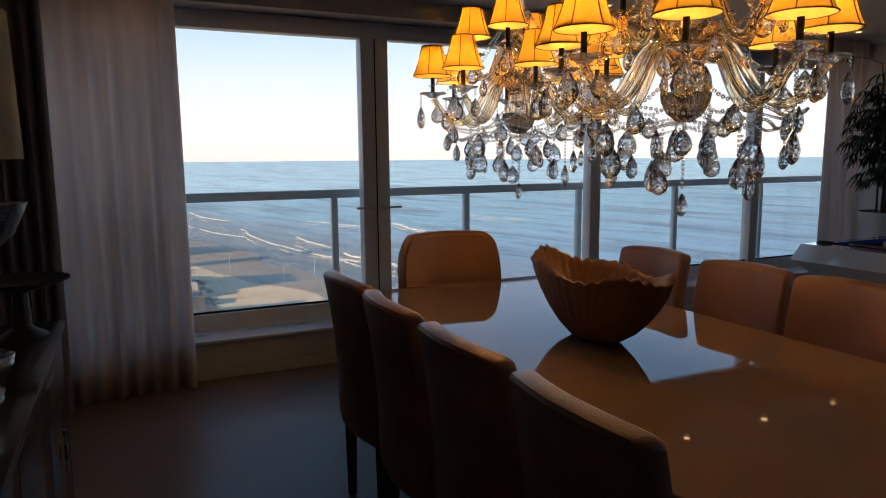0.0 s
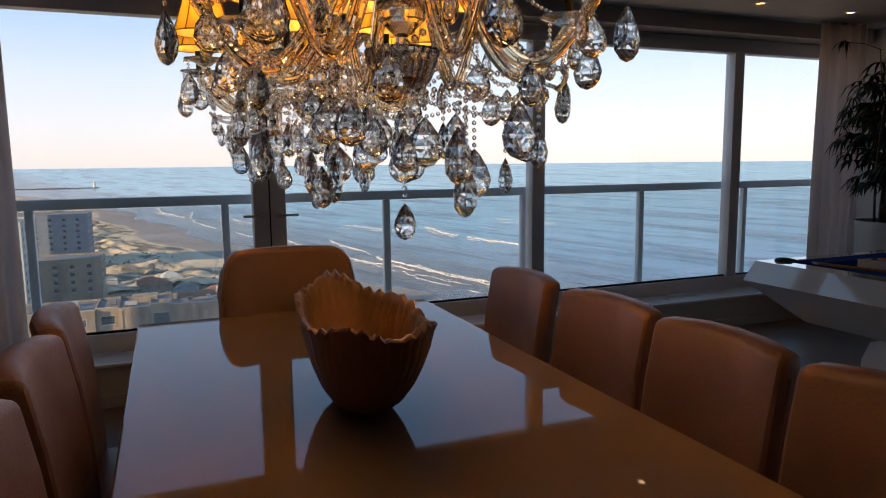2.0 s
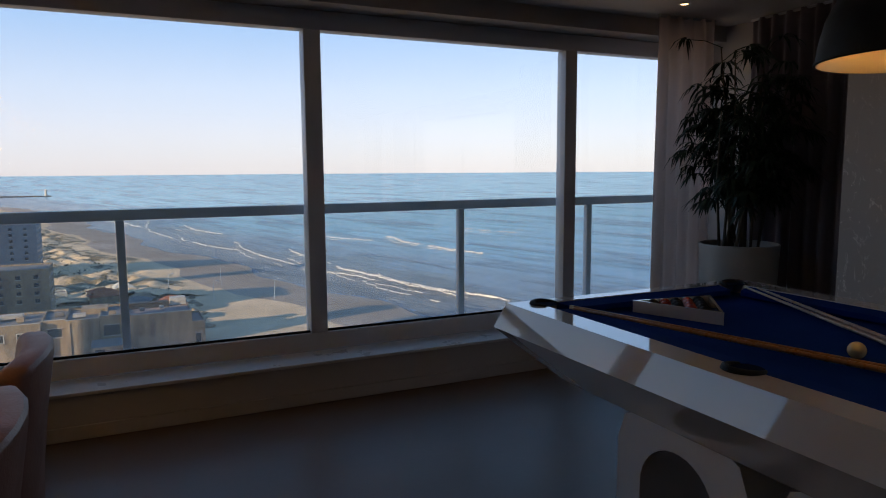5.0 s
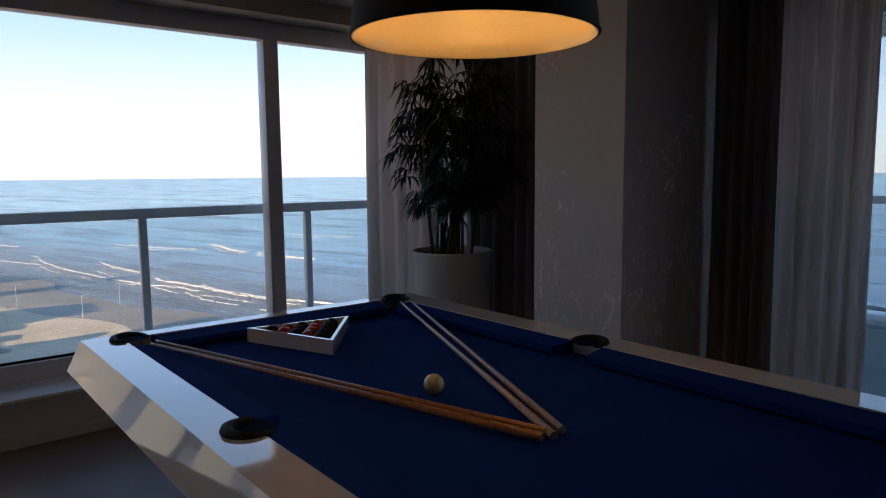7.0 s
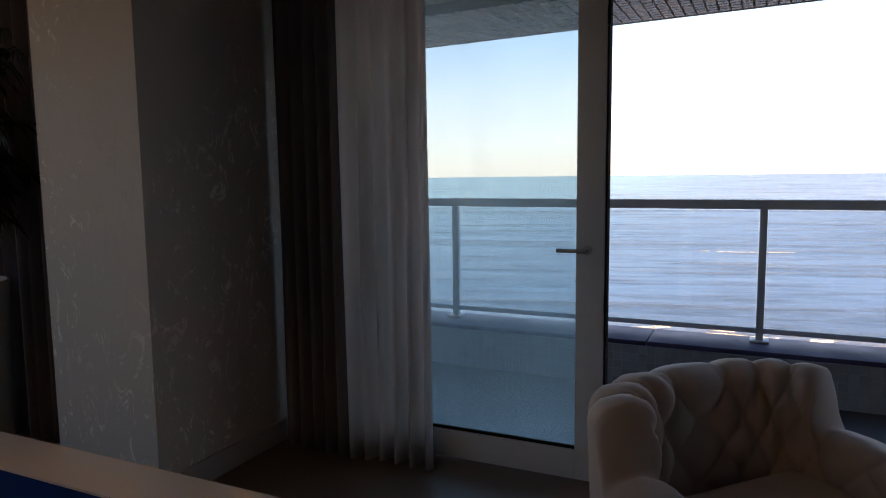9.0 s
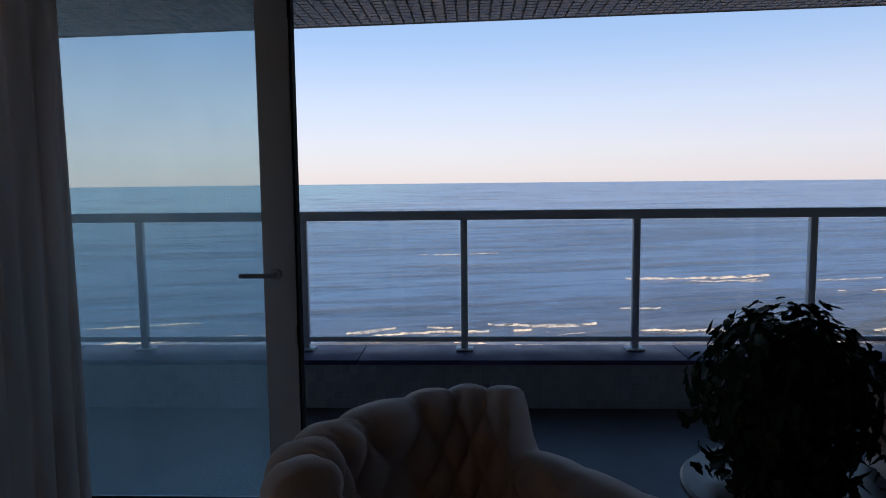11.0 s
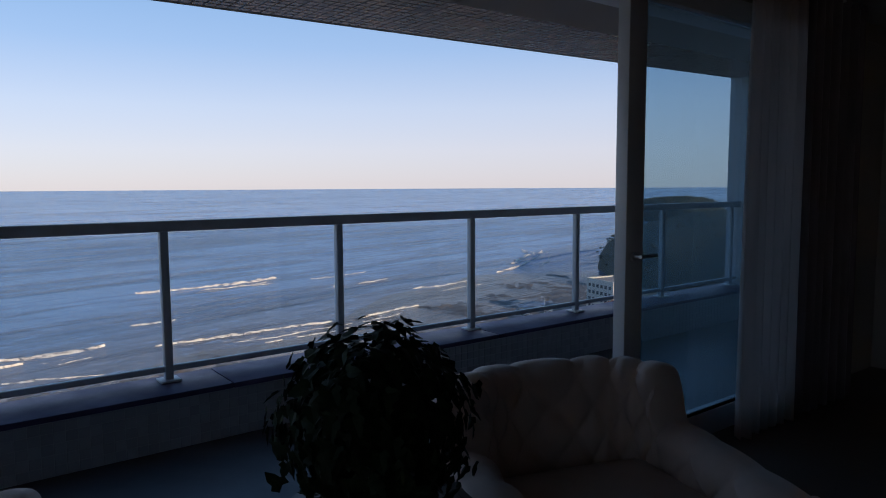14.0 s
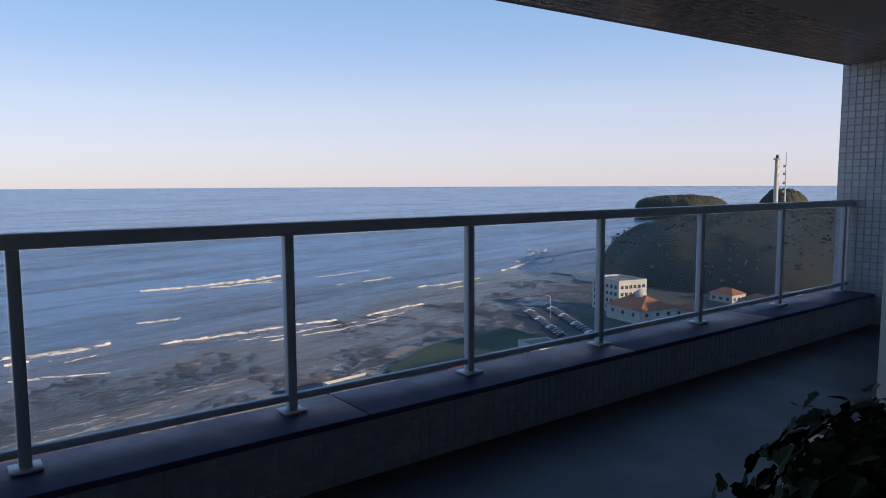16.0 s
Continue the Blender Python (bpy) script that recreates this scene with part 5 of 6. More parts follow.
    for n, rad, zc, off, sc in tiers:
        for k in range(n):
            a = 2 * math.pi * k / n + off
            ca, sa = math.cos(a), math.sin(a)
            pts = []
            for i in range(25):
                u = i / 24
                r = 0.03 + (rad - 0.03) * u
                # up from the hub, down into a deep bow, up again to the cup
                z = zc + np.interp(u, BOW_U, BOW_Z) * sc
                pts.append((r * ca, r * sa, z))
            for _ in range(2):
                pts = [pts[0]] + [tuple((Vector(pts[i - 1]) + 2 * Vector(pts[i]) + Vector(pts[i + 1])) / 4) for i in range(1, 24)] + [pts[24]]
            arm = part("arm", tube(B(), pts, 0.0155, 16, lambda u: 1.1 - 0.35 * u, -0.2), M_ARMGLASS, t, "curved clear glass arm tinted with the glow of the shades")
            ex, ey, ez = pts[-1]
            for nm, me, dz, lb in (("cup", cup_me, 0.0, ""), ("candle_sleeve", candle_me, 0.0, ""), ("shade", shade_me, 0.092, "lit amber pleated silk shade"), ("piping", piping_me, 0.092, ""), ("bulb", bulb_me, 0.085, "")):
                o = new(nm, me)
                o.parent = arm if nm != "shade" else t
                o.matrix_basis = Matrix.Translation((ex, ey, ez + dz))
                if lb:
                    tagged(o, lb)
                if nm == "piping":
                    tagged(o, "", "", "", "stuff")
            for q in range(3):
                b = a + (q - 1) * 1.9
                x, y = ex + 0.05 * math.cos(b), ey + 0.05 * math.sin(b)
                ln = rng.uniform(0.01, 0.03)
                tagged(part("bead_chain", beads([(x, y, ez + 0.012), (x, y, ez - ln - 0.005)], 0.005, 0.0105), M_CRYSTAL, t, "", 0), "", "", "", "stuff")
                hang(drop_b if q == 1 and n == 8 else drop_s if q == 0 else drop_m, x, y, ez - ln - 0.008, math.degrees(b) + 90 + rng.uniform(-25, 25))
            # swag from arm to arm and long strings inside
            b2 = 2 * math.pi * (k + 1) / n + off
            sw = []
            for i in range(13):
                u = i / 12
                aa, rr = a + (b2 - a) * u, rad * (0.98 - 0.14 * math.sin(math.pi * u))
                sw.append((rr * math.cos(aa), rr * math.sin(aa), ez - 0.01 - 0.10 * sc * math.sin(math.pi * u)))
            tagged(part("bead_swag", beads(sw, 0.0064, 0.0145), M_CRYSTAL, t, "", 0), "", "", "", "stuff")
            hang(drop_m, *sw[6][:2], sw[6][2] - 0.008, math.degrees(a + (b2 - a) / 2) + 90)
    for n, rad, top, low in ((8, 0.27, -0.02, -0.05), (6, 0.15, 0.0, -0.09), (7, 0.31, 0.02, -0.01), (5, 0.21, -0.05, -0.115), (5, 0.08, 0.0, -0.05)):
        for k in range(n):
            a = 2 * math.pi * (k + 0.37 * (n % 3)) / n + 0.2
            x, y = rad * math.cos(a), rad * math.sin(a)
            zl = low + rng.uniform(-0.03, 0.03)
            tagged(part("bead_chain", beads([(x, y, top), (x, y, zl)], 0.005), M_CRYSTAL, t, "", 0), "", "", "", "stuff")
            hang(drop_b if k % 2 else drop_m, x, y, zl - 0.004, math.degrees(a) + 90 + rng.uniform(-40, 40))
    for rad, z0_, n in ((0.27, -0.015, 8), (0.15, 0.0, 6), (0.31, 0.02, 7)):
        lp_ = [((rad + 0.012 * math.cos(n * b)) * math.cos(b), (rad + 0.012 * math.cos(n * b)) * math.sin(b), z0_ - 0.022 * abs(math.sin(n * b / 2))) for b in np.linspace(0, 2 * math.pi, 73)]
        tagged(part("bead_ring", beads(lp_, 0.0055), M_CRYSTAL, t, "", 0), "", "", "", "stuff")
    tagged(part("bead_chain", beads([(0, 0, 0.0), (0, 0, -0.215)], 0.006), M_CRYSTAL, t, "", 0), "", "", "", "stuff")
    hang(drop_m, 0, 0, -0.218, 20)
    for k in range(8):
        a = 2 * math.pi * k / 8 + 0.2
        sw = [((0.045 + 0.36 * u) * math.cos(a), (0.045 + 0.36 * u) * math.sin(a), 0.48 - 0.30 * u - 0.07 * math.sin(math.pi * u)) for u in np.linspace(0, 1, 14)]
        tagged(part("bead_swag", beads(sw, 0.005), M_CRYSTAL, t, "", 0), "", "", "", "stuff")
    return t


ch = chandelier()
ch.matrix_basis = pose(1.82, 1.58, 1.562)
copy_thing(ch, pose(1.85, 2.57, 1.562, 0, 0, 23))


# ---- billiard corner ----
PT = thing("pool_table", (5.11, 1.96, 0), "white lacquered pool table with blue felt and angular sides", "pool table")
PW, PL = 0.53, 1.045        # half width and half length of the playing field
TOP = 0.857


def ring_loft(bm, loops):
    """Skin between rectangles given as (half width, half length, height)."""
    rs = [[bm.verts.new((sx * a, sy * b, z)) for sx, sy in ((-1, -1), (1, -1), (1, 1), (-1, 1))] for a, b, z in loops]
    for p, q in zip(rs, rs[1:]):
        for k in range(4):
            bm.faces.new((p[k], p[(k + 1) % 4], q[(k + 1) % 4], q[k]))
    return rs


POCKETS = [(-0.565, 1.075), (0.565, 1.075), (-0.592, 0.0), (0.592, 0.0), (-0.565, -1.075), (0.565, -1.075)]
bm = B()
rs = ring_loft(bm, [(0.585, 1.10, 0.81), (0.585, 1.10, TOP), (0.704, 1.17, TOP), (0.744, 1.215, 0.745), (0.52, 0.98, 0.53), (0.50, 0.96, 0.53)])
bmesh.ops.bevel(bm, geom=[e for e in bm.edges if not e.is_boundary and e.calc_face_angle(0) > 0.3], offset=0.004, segments=2, affect="EDGES")
part("body", bm, M_WHITELACQ, PT, "", 0)
part("bed", box(B(), -0.584, 0.584, -1.099, 1.099, 0.74, 0.812), M_FELT, PT, "blue felt playing bed")
CL = [((-0.49, 1.05), (0.49, 1.05), (0.46, 1.0), (-0.46, 1.0)), ((-0.49, -1.05), (0.49, -1.05), (0.46, -1.0), (-0.46, -1.0))]
for sx in (-1, 1):
    for y0, y1 in ((0.060, 1.0), (-1.0, -0.060)):
        CL.append(((sx * 0.545, y0), (sx * 0.545, y1), (sx * 0.49, y1 - 0.035 if y1 > 0.5 else y1 - 0.012), (sx * 0.49, y0 + 0.012 if y0 > 0 else y0 + 0.035)))
for k, q in enumerate(CL):
    (ax, ay), (bx_, by), (cx, cy), (dx, dy) = q
    bm = B()
    far = 0.0385 if k > 1 else 0.049
    if k > 1:
        sgn = 1 if ax > 0 else -1
        pts = [((ax + sgn * far, ay), (bx_ + sgn * far, by)), ((cx, cy), (dx, dy))]
    else:
        sgn = 1 if ay > 0 else -1
        pts = [((ax, ay + sgn * far), (bx_, by + sgn * far)), ((cx, cy), (dx, dy))]
    o, i = pts
    vv = [bm.verts.new((*p, z)) for z in (0.813, 0.853) for p in (o[0], o[1])] + [bm.verts.new((*p, z)) for z in (0.822, 0.846) for p in (i[1], i[0])]
    for f in ((0, 1, 3, 2), (2, 3, 7, 6), (6, 7, 5, 4), (4, 5, 1, 0), (0, 2, 6, 4), (1, 5, 7, 3)):
        bm.faces.new([vv[n] for n in f])
    part("cushion", bm, M_FELT, PT, "blue felt cushion", 30)
# flat discs close the pockets; the shade of the hole is put into their colour
M_POCKET = surf("pocket_shade", (0.001, 0.005, 0.03), 0.95, var=0.2, fine=200, bump=0.1, spec=0.05)
for x, y in POCKETS:
    aim = math.atan2(y if abs(y) > 0.5 else 0.0, x)
    arc = [aim + 2.15 * q / 14 for q in range(-14, 15)]
    bm = tube(B(), [(x + 0.055 * math.cos(a), y + 0.055 * math.sin(a), 0.858) for a in arc], 0.0125, 8, lambda u: 0.45 + 0.75 * math.sin(math.pi * u))
    po = part("pocket", bm, M_BLACKLEATHER, PT, "black leather pocket rim", 60)
    bm = B()
    bmesh.ops.create_circle(bm, cap_ends=True, segments=28, radius=0.056, matrix=Matrix.Translation((x, y, 0.8585)))
    part("pocket_hole", bm, M_POCKET, po, "flat dark blue disc for the shaded pocket opening", 0)
for yc in (-0.36, 0.36):
    prof = [(yc - 0.31, 0.0), (yc - 0.31, 0.40), (yc - 0.27, 0.50), (yc - 0.2, 0.528), (yc + 0.2, 0.528), (yc + 0.27, 0.50), (yc + 0.31, 0.40), (yc + 0.31, 0.0), (yc + 0.18, 0.0)]
    prof += [(yc + 0.18 * math.cos(a), 0.26 + 0.18 * math.sin(a)) for a in np.linspace(0.0, math.pi, 18)] + [(yc - 0.18, 0.0)]
    part("arched_leg", prism(B(), prof, -0.49, 0.49, "x"), M_WHITELACQ, PT, "white arched leg block", 20)

ra = thing("ball_rack", (5.09, 2.745, 0.812), "white triangular rack full of billiard balls", "ball rack", "", "", -9)
TRI = [Vector((-0.20, 0.125, 0)), Vector((0.20, 0.125, 0)), Vector((0.0, -0.22, 0))]
for k in range(3):
    a, b = TRI[k], TRI[(k + 1) % 3]
    d = (b - a).normalized()
    nrm = Vector((d.y, -d.x, 0))
    bm = prism(B(), [tuple(v.xy) for v in (a, b, b - d * 0.02 - nrm * -0.0 + Vector((-d.y, d.x, 0)) * -0.012, a + d * 0.02 + Vector((-d.y, d.x, 0)) * -0.012)], 0.0, 0.052)
    part("rail", bm, M_WHITELACQ, ra, "", 0)
n = 0
for row in range(5):
    for k in range(5 - row):
        x = (k - (4 - row) / 2) * 0.0575
        y = 0.098 - row * 0.0498
        p = pose(5.09, 2.745, 0.812, 0, 0, -9) @ Vector((x, y, 0.0285))
        o = tagged(part("billiard_ball", ball(B(), (0, 0, 0), 0.0283), M_REDBALL if (row * 3 + k) % 2 else M_BLACKLEATHER, None, "", 80, p), "glossy dark red ball in the rack" if (row * 3 + k) % 2 else "glossy black ball in the rack", "billiard ball", "balls in the rack")
tagged(part("cue_ball", ball(B(), (0, 0, 0), 0.029, 24, 16), M_IVORY, None, "", 80, (5.06, 1.985, 0.8412)), "ivory cue ball lying on the blue felt", "billiard ball")


def cue(p, q, material, label):
    p, q = Vector(p), Vector(q)
    t = thing("billiard_cue", p, label, "billiard cue", "cues on the table")
    d = q - p
    part("butt", tube(B(), [Vector(), d * 0.5], 0.0105, 10, lambda u: 1 - 0.25 * u), material, t)
    part("shaft", tube(B(), [d * 0.5, d * 0.985], 0.0079, 10, lambda u: 1 - 0.40 * u), M_CUEPALE if material == M_CUEPALE else M_CUEWOOD, t)
    part("ferrule", tube(B(), [d * 0.985, d], 0.0047, 10), M_IVORY, t, "ivory ferrule")
    return t


cue((5.06, 1.568, 0.828), (4.60, 2.93, 0.862), M_CUEWOOD, "brown wooden cue resting across the cushion")
cue((5.03, 1.553, 0.828), (4.575, 2.90, 0.862), M_CUEWOOD, "brown wooden cue resting across the cushion")
cue((5.055, 1.54, 0.828), (5.63, 2.93, 0.862), M_CUEPALE, "pale wooden cue resting across the cushion")
cue((5.095, 1.55, 0.828), (5.66, 2.88, 0.862), M_CUEPALE, "pale wooden cue resting across the cushion")

pl = thing("pendant_lamp", (5.074, 1.829, 1.755), "large black dome pendant lamp with gold inside, lit", "lamp")
dome = [(0.303, 0.0), (0.298, 0.05), (0.280, 0.13), (0.235, 0.22), (0.15, 0.285), (0.06, 0.31), (0.03, 0.315)]
part("shade", lathe(B(), dome, 64), M_BLACK, pl, "matt black outer shade", 60)
part("lining", lathe(B(), [(0.303, 0.0), (0.298, -0.004), (0.294, 0.002)] + [(r - 0.008, z - 0.006) for r, z in dome[1:]] + [(0.0, 0.306)], 64), M_GOLDIN, pl, "gold-coloured lining", 60)
part("rim", tube(B(), [(0.303 * math.cos(2 * math.pi * k / 64), 0.303 * math.sin(2 * math.pi * k / 64), 0.0) for k in range(65)], 0.004, 6), M_BLACK, pl)
part("bulb", ball(B(), (0, 0, 0.135), 0.035, 16, 12), M_LAMPBULB, pl, "glowing bulb")
part("socket", cyl(B(), (0, 0, 0.165), (0, 0, 0.31), 0.02), M_BLACK, pl)
part("cable", cyl(B(), (0, 0, 0.31), (0, 0, CEIL_Z - 1.755 - 0.02), 0.004, None, 8), M_BLACK, pl)
part("rose", lathe(B(), [(0, CEIL_Z - 1.755 - 0.025), (0.05, CEIL_Z - 1.755 - 0.022), (0.052, CEIL_Z - 1.755 - 0.001)], 24), M_BLACK, pl)

# ---- tall plant in its pot ----
pp = thing("potted_palm", (6.88, 4.07, 0), "tall bamboo palm with drooping leaves in a white round pot", "plant")
part("pot", lathe(B(), [(0.0, 0.0), (0.225, 0.0), (0.235, 0.02), (0.268, 0.86), (0.272, 0.90), (0.262, 0.905), (0.25, 0.89), (0.245, 0.84), (0, 0.84)], 56), M_POT, pp, "white round tapering pot", 40)
part("soil", lathe(B(), [(0.246, 0.845), (0.15, 0.855), (0.0, 0.85)], 28), M_SOIL, pp)
rng = random.Random(11)
leaf_bm = B()
for s in range(19):
    a = rng.uniform(0, 6.28)
    r0 = rng.uniform(0.02, 0.13)
    h = rng.uniform(0.75, 1.45)
    base = Vector((r0 * math.cos(a), r0 * math.sin(a), 0.85))
    tip = base + Vector((rng.uniform(-0.21, 0.21), rng.uniform(-0.20, 0.18), h))
    part("stem", tube(B(), [base, base.lerp(tip, 0.5) + Vector((rng.uniform(-0.03, 0.03), rng.uniform(-0.03, 0.03), 0)), tip], 0.011, 7, lambda u: 1 - 0.6 * u), M_STEM, pp)
    fr = max(4, int(h / 0.10))
    for f in range(2, fr + 1):
        p = base.lerp(tip, 0.12 + 0.88 * f / fr)
        b = rng.uniform(0, 6.28)
        out_ = Vector((math.cos(b), math.sin(b), 0))
        ln = rng.uniform(0.12, 0.30)
        end = p + out_ * ln + Vector((0, 0, rng.uniform(0.02, 0.11)))
        tube(leaf_bm, [p, p.lerp(end, 0.5) + Vector((0, 0, 0.02)), end], 0.003, 4)
        side = Vector((-out_.y, out_.x, 0))
        n_ = rng.randint(7, 10)
        for q_ in range(n_):
            th = (q_ / (n_ - 1) - 0.5) * 2.7 + rng.uniform(-0.1, 0.1)
            dirn = (out_ * math.cos(th) + side * math.sin(th) + Vector((0, 0, rng.uniform(-0.35, 0.2)))).normalized()
            L = rng.uniform(0.13, 0.22) * (1 - 0.12 * abs(th))
            wv = dirn.cross(Vector((0, 0, 1))).normalized() * rng.uniform(0.011, 0.016)
            pts_ = [end, end + dirn * L * 0.35 + Vector((0, 0, 0.008)), end + dirn * L * 0.7 - Vector((0, 0, 0.018)), end + dirn * L - Vector((0, 0, 0.06 + rng.uniform(0, 0.04)))]
            v = [leaf_bm.verts.new(pts_[0]), leaf_bm.verts.new(pts_[1] + wv), leaf_bm.verts.new(pts_[1] - wv), leaf_bm.verts.new(pts_[2] + wv * 0.85), leaf_bm.verts.new(pts_[2] - wv * 0.85), leaf_bm.verts.new(pts_[3])]
            leaf_bm.faces.new((v[0], v[1], v[2]))
            leaf_bm.faces.new((v[1], v[3], v[4], v[2]))
            leaf_bm.faces.new((v[3], v[5], v[4]))
for v in leaf_bm.verts:       # the fronds stop short of walls and cloth
    v.co.x, v.co.y = min(v.co.x, 0.35) * (0.86 if v.co.x < 0 else 1), min(v.co.y, 0.38)
part("foliage", leaf_bm, M_LEAF, pp, "long narrow dark green leaves", 0)


# ---- lounge ----
def armchair(at, rz, label):
    """Faces +x. A tub shell with scalloped, button-tufted back."""
    t = thing("armchair", at, label, "armchair", "lounge armchairs", "", rz)
    NS, NZ, CH = 208, 40, 13

    def plan(s):
        """Centre line of the shell: arms, round corners, back; s from -1 to 1."""
        a = abs(s)
        if a > 0.62:
            f = (a - 0.62) / 0.38
            x, y, nx, ny = -0.08 + 0.42 * f, 0.36 + 0.01 * f, 0.0, 1.0
        else:
            ang = a / 0.62 * math.pi / 2
            x, y = -0.08 - 0.27 * math.copysign(abs(math.cos(ang)) ** 0.75, 1), 0.36 * math.sin(ang) ** 0.75
            nx, ny = -math.cos(ang), math.sin(ang)
        return x, math.copysign(y, s), nx, math.copysign(ny, s)

    def top(s):
        a = abs(s)
        e = min(1, max(0, (a - 0.505) / 0.06))
        e = e * e * (3 - 2 * e)
        return 0.768 * (1 - e) + (0.575 - 0.05 * max(0, a - 0.66) / 0.34) * e - 0.03 * (a ** 2) * (1 - e)

    def cell(s, z):
        u, w = s * 13.0, (z - 0.2) / 0.105
        return abs(math.sin(math.pi * (u + w) / 2)) * abs(math.sin(math.pi * (u - w) / 2))

    bm = B()
    grid_i, grid_o = [], []
    for i in range(NS + 1):
        s = -1 + 2 * i / NS
        x, y, nx, ny = plan(s)
        h = top(s)
        sc = abs(math.sin(math.pi * (s * 0.5 + 0.5) * CH))
        arm = 1 if abs(s) < 0.56 else 0.35
        h += 0.014 * arm * sc ** 0.6
        ri, ro = [], []
        for j in range(NZ + 1):
            v = j / NZ
            z = 0.16 + (h - 0.16) * v
            rnd = max(0, (v - 0.86) / 0.14)
            th = 0.075 * math.sqrt(max(0, 1 - rnd ** 2))
            tuft = 0.034 * cell(s, z) ** 0.42 * (1 if v > 0.35 else v / 0.35)
            ri.append(bm.verts.new((x - nx * (th * 0.7 + tuft), y - ny * (th * 0.7 + tuft), z)))
            ro.append(bm.verts.new((x + nx * th * (1 + 0.12 * v) + nx * 0.016 * arm * sc * v ** 3, y + ny * th * (1 + 0.12 * v) + ny * 0.016 * arm * sc * v ** 3, z)))
        grid_i.append(ri)
        grid_o.append(ro)
    for g in (grid_i, grid_o):
        for a, b in zip(g, g[1:]):
            for j in range(NZ):
                bm.faces.new((a[j], a[j + 1], b[j + 1], b[j]))
    for i in range(NS):
        bm.faces.new((grid_i[i][NZ], grid_i[i + 1][NZ], grid_o[i + 1][NZ], grid_o[i][NZ]))
        bm.faces.new((grid_i[i][0], grid_i[i + 1][0], grid_o[i + 1][0], grid_o[i][0]))
    for i in (0, NS):
        for j in range(NZ):
            bm.faces.new((grid_i[i][j], grid_i[i][j + 1], grid_o[i][j + 1], grid_o[i][j]))
    part("shell", bm, M_VELVET, t, "button-tufted blush velvet back and arms", 70)
    part("arm_front", padded(0.33, 0.365, 0.30, 0.435, 0.16, 0.53, 0.016, 0.006), M_VELVET, t)
    part("arm_front", padded(0.33, 0.365, -0.435, -0.30, 0.16, 0.53, 0.016, 0.006), M_VELVET, t)
    part("seat_cushion", padded(-0.22, 0.38, -0.295, 0.295, 0.29, 0.44, 0.04, 0.02), M_VELVET, t, "plump velvet seat cushion")
    part("seat_base", box(B(), -0.25, 0.34, -0.33, 0.33, 0.15, 0.288, 0.012), M_VELVET, t)
    for x in (-0.24, 0.28):
        for y in (-0.28, 0.28):
            part("foot", cyl(B(), (x, y, 0), (x, y, 0.16), 0.014, 0.022, 12), M_DARKWOOD, t)
    t.scale = (1.11, 1.11, 1.0)
    return t


armchair((6.96, 0.34, 0), 229, "blush velvet tub armchair with tufted scalloped back by the door")
armchair((7.10, -1.27, 0), 162, "blush velvet tub armchair with tufted scalloped back beside the ivy")
M_TABLEBLACK = surf("satin_black_wood", (0.014, 0.011, 0.010), 0.55, var=0.25, scale=6, fine=50, bump=0.06, spec=0.25)
st = thing("side_table", (7.20, -0.55, 0), "small round grey side table under the ivy", "table")
part("tabletop", lathe(B(), [(0, 0.52), (0.31, 0.52), (0.318, 0.53), (0.318, 0.543), (0.31, 0.55), (0, 0.55)], 56), surf("grey_oak_top", (0.075, 0.066, 0.064), 0.4, var=0.25, scale=5, fine=50, bump=0.05), st, "satin grey round top")
part("column", cyl(B(), (0, 0, 0.03), (0, 0, 0.519), 0.03, 0.025), M_STEEL, st)
part("base", lathe(B(), [(0, 0.0), (0.2, 0.0), (0.2, 0.014), (0.04, 0.03), (0, 0.03)], 48), M_STEEL, st)

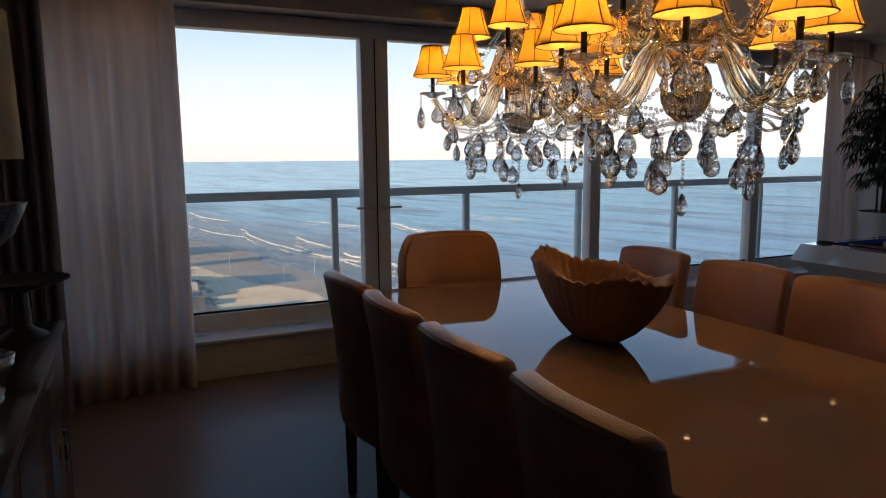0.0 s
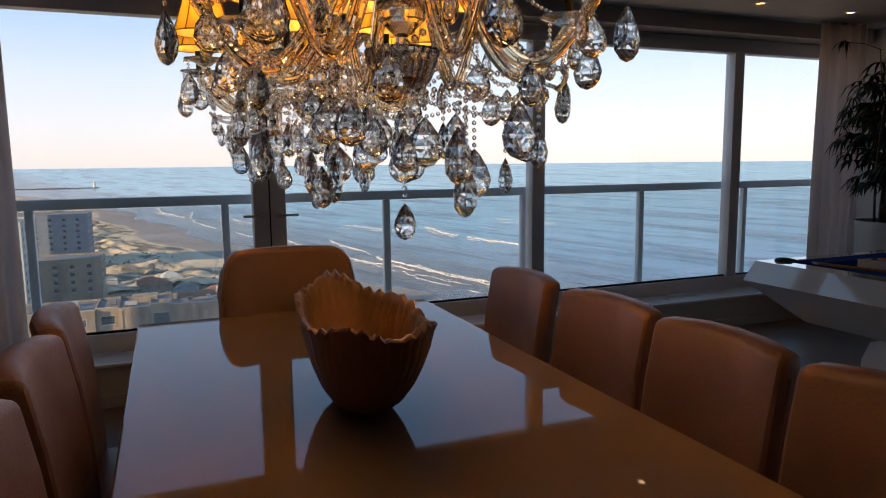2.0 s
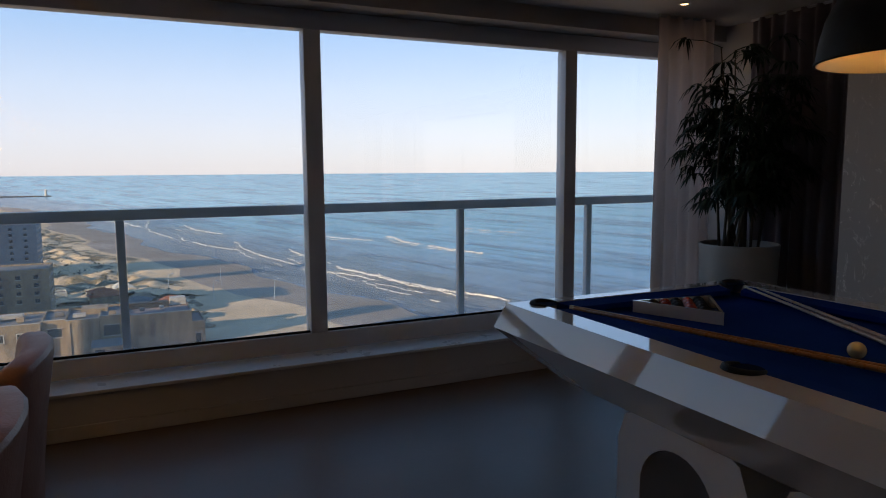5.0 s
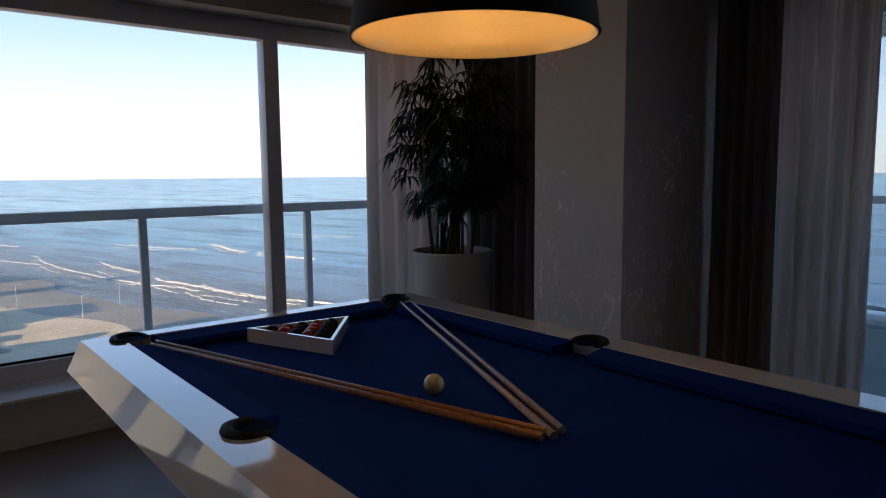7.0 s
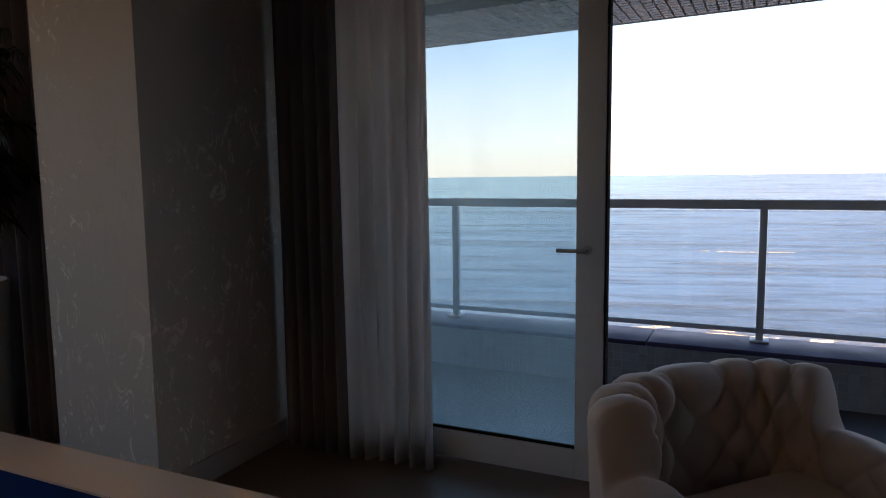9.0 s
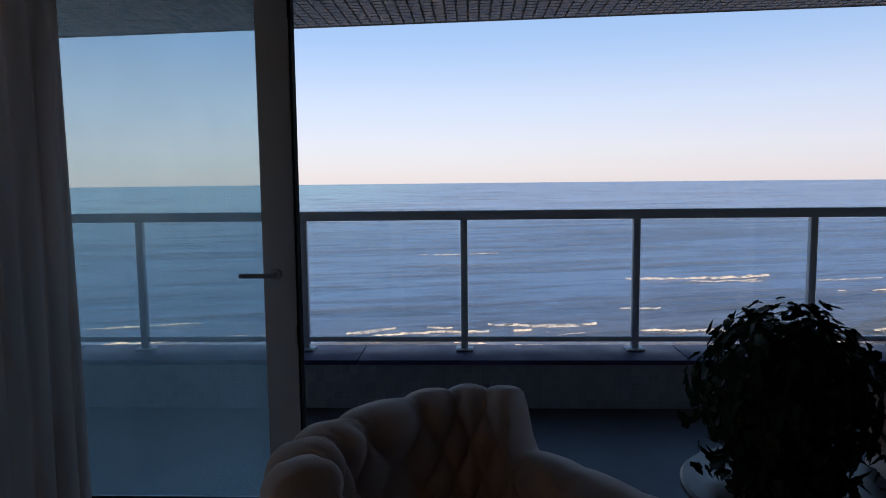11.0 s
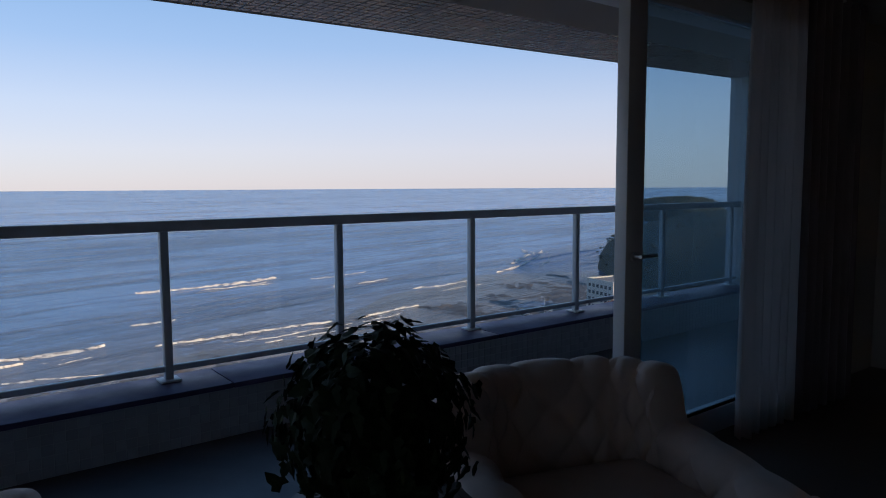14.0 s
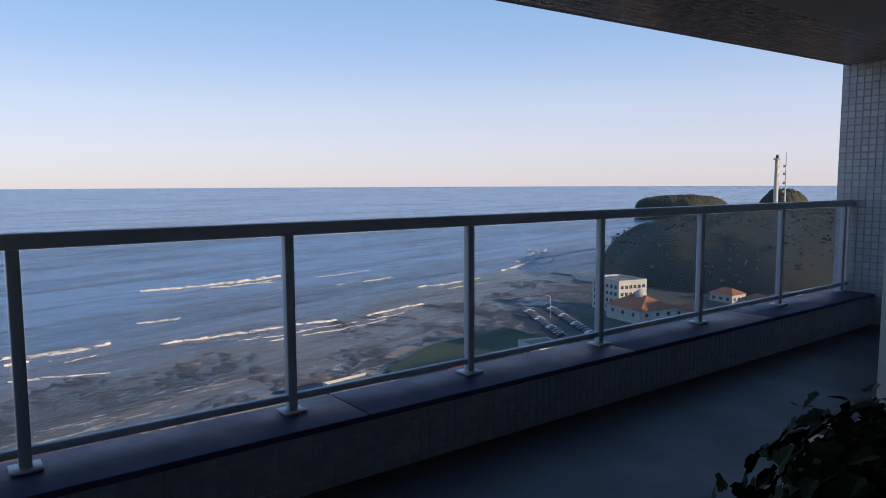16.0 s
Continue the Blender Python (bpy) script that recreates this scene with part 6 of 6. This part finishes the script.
# ivy: a round head of lobed leaves over a small pot
iv = thing("potted_ivy", (7.17, -0.49, 0.552), "bushy dark green ivy spilling over a small dark pot", "plant")
part("pot", lathe(B(), [(0, 0), (0.085, 0), (0.09, 0.01), (0.115, 0.15), (0.118, 0.165), (0.108, 0.165), (0.1, 0.14), (0, 0.14)], 40), M_TABLEBLACK, iv, "small dark pot")
rng = random.Random(23)
OUT = [(0, 0), (0.35, -0.12), (0.5, 0.22), (0.30, 0.35), (0.28, 0.62), (0.0, 1.0), (-0.28, 0.62), (-0.30, 0.35), (-0.5, 0.22), (-0.35, -0.12)]
bm = B()
for k in range(1850):
    zc = rng.uniform(-1, 1)
    a = rng.uniform(0, 6.283)
    rr = math.sqrt(1 - zc * zc)
    shell_r = rng.uniform(0.72, 1.0) if k % 4 else rng.uniform(0.3, 0.8)
    d = Vector((rr * math.cos(a), rr * math.sin(a), zc))
    lump = 1 + 0.14 * noise.noise(d * 2.4)
    c = Vector((0, 0, 0.285)) + Vector((d.x * 0.24, d.y * 0.24, d.z * 0.25)) * shell_r * lump
    if k % 7 == 0 and zc < 0.4:
        c += Vector((d.x * 0.035, d.y * 0.035, d.z * 0.03))
    if k >= 1500:
        hang_r = rng.uniform(0.10, 0.175) + (0.06 if k % 8 == 0 else 0)
        c = Vector((hang_r * math.cos(a), hang_r * math.sin(a), rng.uniform(0.02, 0.2) * (0.4 + 0.6 * abs(math.sin(a * 2.5)))))
    c.z = max(c.z, 0.03)
    size = rng.uniform(0.028, 0.052)
    nrm = (d + Vector((rng.uniform(-0.6, 0.6), rng.uniform(-0.6, 0.6), rng.uniform(-0.3, 0.6)))).normalized()
    down = Vector((rng.uniform(-0.5, 0.5), rng.uniform(-0.5, 0.5), -1)) if k % 3 else Vector((d.x, d.y, 0.4))
    vv = (down - nrm * down.dot(nrm)).normalized()
    uu = vv.cross(nrm)
    pts = [c + (uu * x + vv * y) * size + nrm * (0.25 * size * (abs(x) - 0.3 * y * y)) for x, y in OUT]
    vs = [bm.verts.new(p) for p in pts]
    ce = bm.verts.new(c + vv * 0.35 * size)
    for i in range(len(vs)):
        bm.faces.new((ce, vs[i], vs[(i + 1) % len(vs)]))
part("foliage", bm, M_IVY, iv, "lobed dark green ivy leaves", 0)
for k in range(26):
    a = rng.uniform(0, 6.28)
    e = Vector((0.19 * math.cos(a), 0.19 * math.sin(a), rng.uniform(0.1, 0.42)))
    part("vine", tube(B(), [(0.03 * math.cos(a), 0.03 * math.sin(a), 0.14), e * 0.6 + Vector((0, 0, 0.12)), e], 0.003, 5), M_STEM, iv)


# ---- mosaic tiles ----
def tiles(spots, u, v, nrm, size, thick):
    """Verts and faces of thin square tiles at the spots, in the plane of u and v."""
    u, v, nrm = Vector(u), Vector(v), Vector(nrm)
    vs, fs = [], []
    h, k = size / 2, size / 2 - 0.002
    for p in spots:
        p = Vector(p)
        b = len(vs)
        for s, o in ((h, 0.0), (k, thick)):
            vs += [p - u * s - v * s + nrm * o, p + u * s - v * s + nrm * o, p + u * s + v * s + nrm * o, p - u * s + v * s + nrm * o]
        fs += [(b + 4, b + 5, b + 6, b + 7)] + [(b + i, b + (i + 1) % 4, b + 4 + (i + 1) % 4, b + 4 + i) for i in range(4)]
    return vs, fs


def varied(name, col, spread, rough):
    m, nt, b = nodes_of(name)
    g = nt.nodes.new("ShaderNodeNewGeometry")
    o = nt.nodes.new("ShaderNodeObjectInfo")
    ad = nt.nodes.new("ShaderNodeMath")
    ad.operation = "ADD"
    fr = nt.nodes.new("ShaderNodeMath")
    fr.operation = "FRACT"
    nt.links.new(g.outputs["Random Per Island"], ad.inputs[0])
    nt.links.new(o.outputs["Random"], ad.inputs[1])
    nt.links.new(ad.outputs[0], fr.inputs[0])
    c = mixed(nt, fr.outputs[0], tuple(x * (1 - spread) for x in col), tuple(min(1, x * (1 + spread)) for x in col))
    nt.links.new(c, b.inputs["Base Color"])
    b.inputs["Roughness"].default_value = rough
    bumped(nt, b, noised(nt, 14, 3), 0.15, 0.002)
    return m


M_TILEV = varied("white_mosaic", (0.42, 0.45, 0.49), 0.10, 0.25)
# white mosaic again, darkened: shade on the parapet's inner face put into the colour
M_TILEP = varied("shaded_parapet_mosaic", (0.33, 0.345, 0.375), 0.10, 0.35)
M_TILEB = varied("brown_mosaic", (0.20, 0.13, 0.115), 0.35, 0.22)


def field(name, spots, u, v, nrm, size, thick, material, parent, label=""):
    vs, fs = tiles(spots, u, v, nrm, size, thick)
    me = bpy.data.meshes.new(name)
    me.from_pydata([tuple(p) for p in vs], [], fs)
    me.materials.append(material)
    ob = new(name, me)
    ob.parent = parent
    return tagged(ob, label, "", "", "stuff")


PITCH = 0.072
endw = bpy.data.objects["balcony_end_wall"]
one = bpy.data.meshes.new("tile")
vs, fs = tiles([(0, 0, 0)], (1, 0, 0), (0, 0, 1), (0, 1, 0), PITCH - 0.008, 0.004)
one.from_pydata([tuple(p) for p in vs], [], fs)
one.materials.append(M_TILEV)
rest = []
for i in range(28):
    for j in range(38):
        x, z = 10.09 - i * PITCH, -0.05 + j * PITCH
        if i < 9 and 3 < j < 36:
            o = new("tile", one)
            o.parent = endw
            o.location = (x, -7.183, z)
        else:
            rest.append((x, -7.183, z))
field("tile_field", rest, (1, 0, 0), (0, 0, 1), (0, 1, 0), PITCH - 0.008, 0.004, M_TILEV, endw, "white mosaic tiles in grey grout")
par = bpy.data.objects["parapet"]
side = bpy.data.meshes.new("tile")
vs, fs = tiles([(0, 0, 0)], (0, 1, 0), (0, 0, 1), (-1, 0, 0), 0.0555, 0.003)
side.from_pydata([tuple(p) for p in vs], [], fs)
side.materials.append(M_TILEP)
rest = []
for i in range(176):
    for j in range(5):
        spot = (PX, -7.14 + i * 0.058, BZ + 0.03 + j * 0.058)
        if 80 <= i < 138:
            o = new("tile", side)
            o.parent, o.location = par, spot
        else:
            rest.append(spot)
field("tile_field", rest, (0, 1, 0), (0, 0, 1), (-1, 0, 0), 0.0555, 0.003, M_TILEP, par, "small pale mosaic tiles on the parapet")
# brown mosaic joined with the outer ceiling
sof = bpy.data.objects["balcony_soffit_edge"]
sl = Vector((0, 1, -0.0185)).normalized()
vs, fs = tiles([(9.135 + i * PITCH, y, 2.487 - 0.0185 * (y - 0.8)) for i in range(13) for y in [-7.14 + j * PITCH for j in range(170)]], (1, 0, 0), sl, Vector((0, -0.0185, -1)).normalized(), PITCH - 0.009, 0.004)
bm = B()
bm.from_mesh(sof.data)
sof.data.materials.append(M_TILEB)
vv = [bm.verts.new(p) for p in vs]
for f in fs:
    bm.faces.new([vv[k] for k in f]).material_index = 1
bm.to_mesh(sof.data)
bm.free()
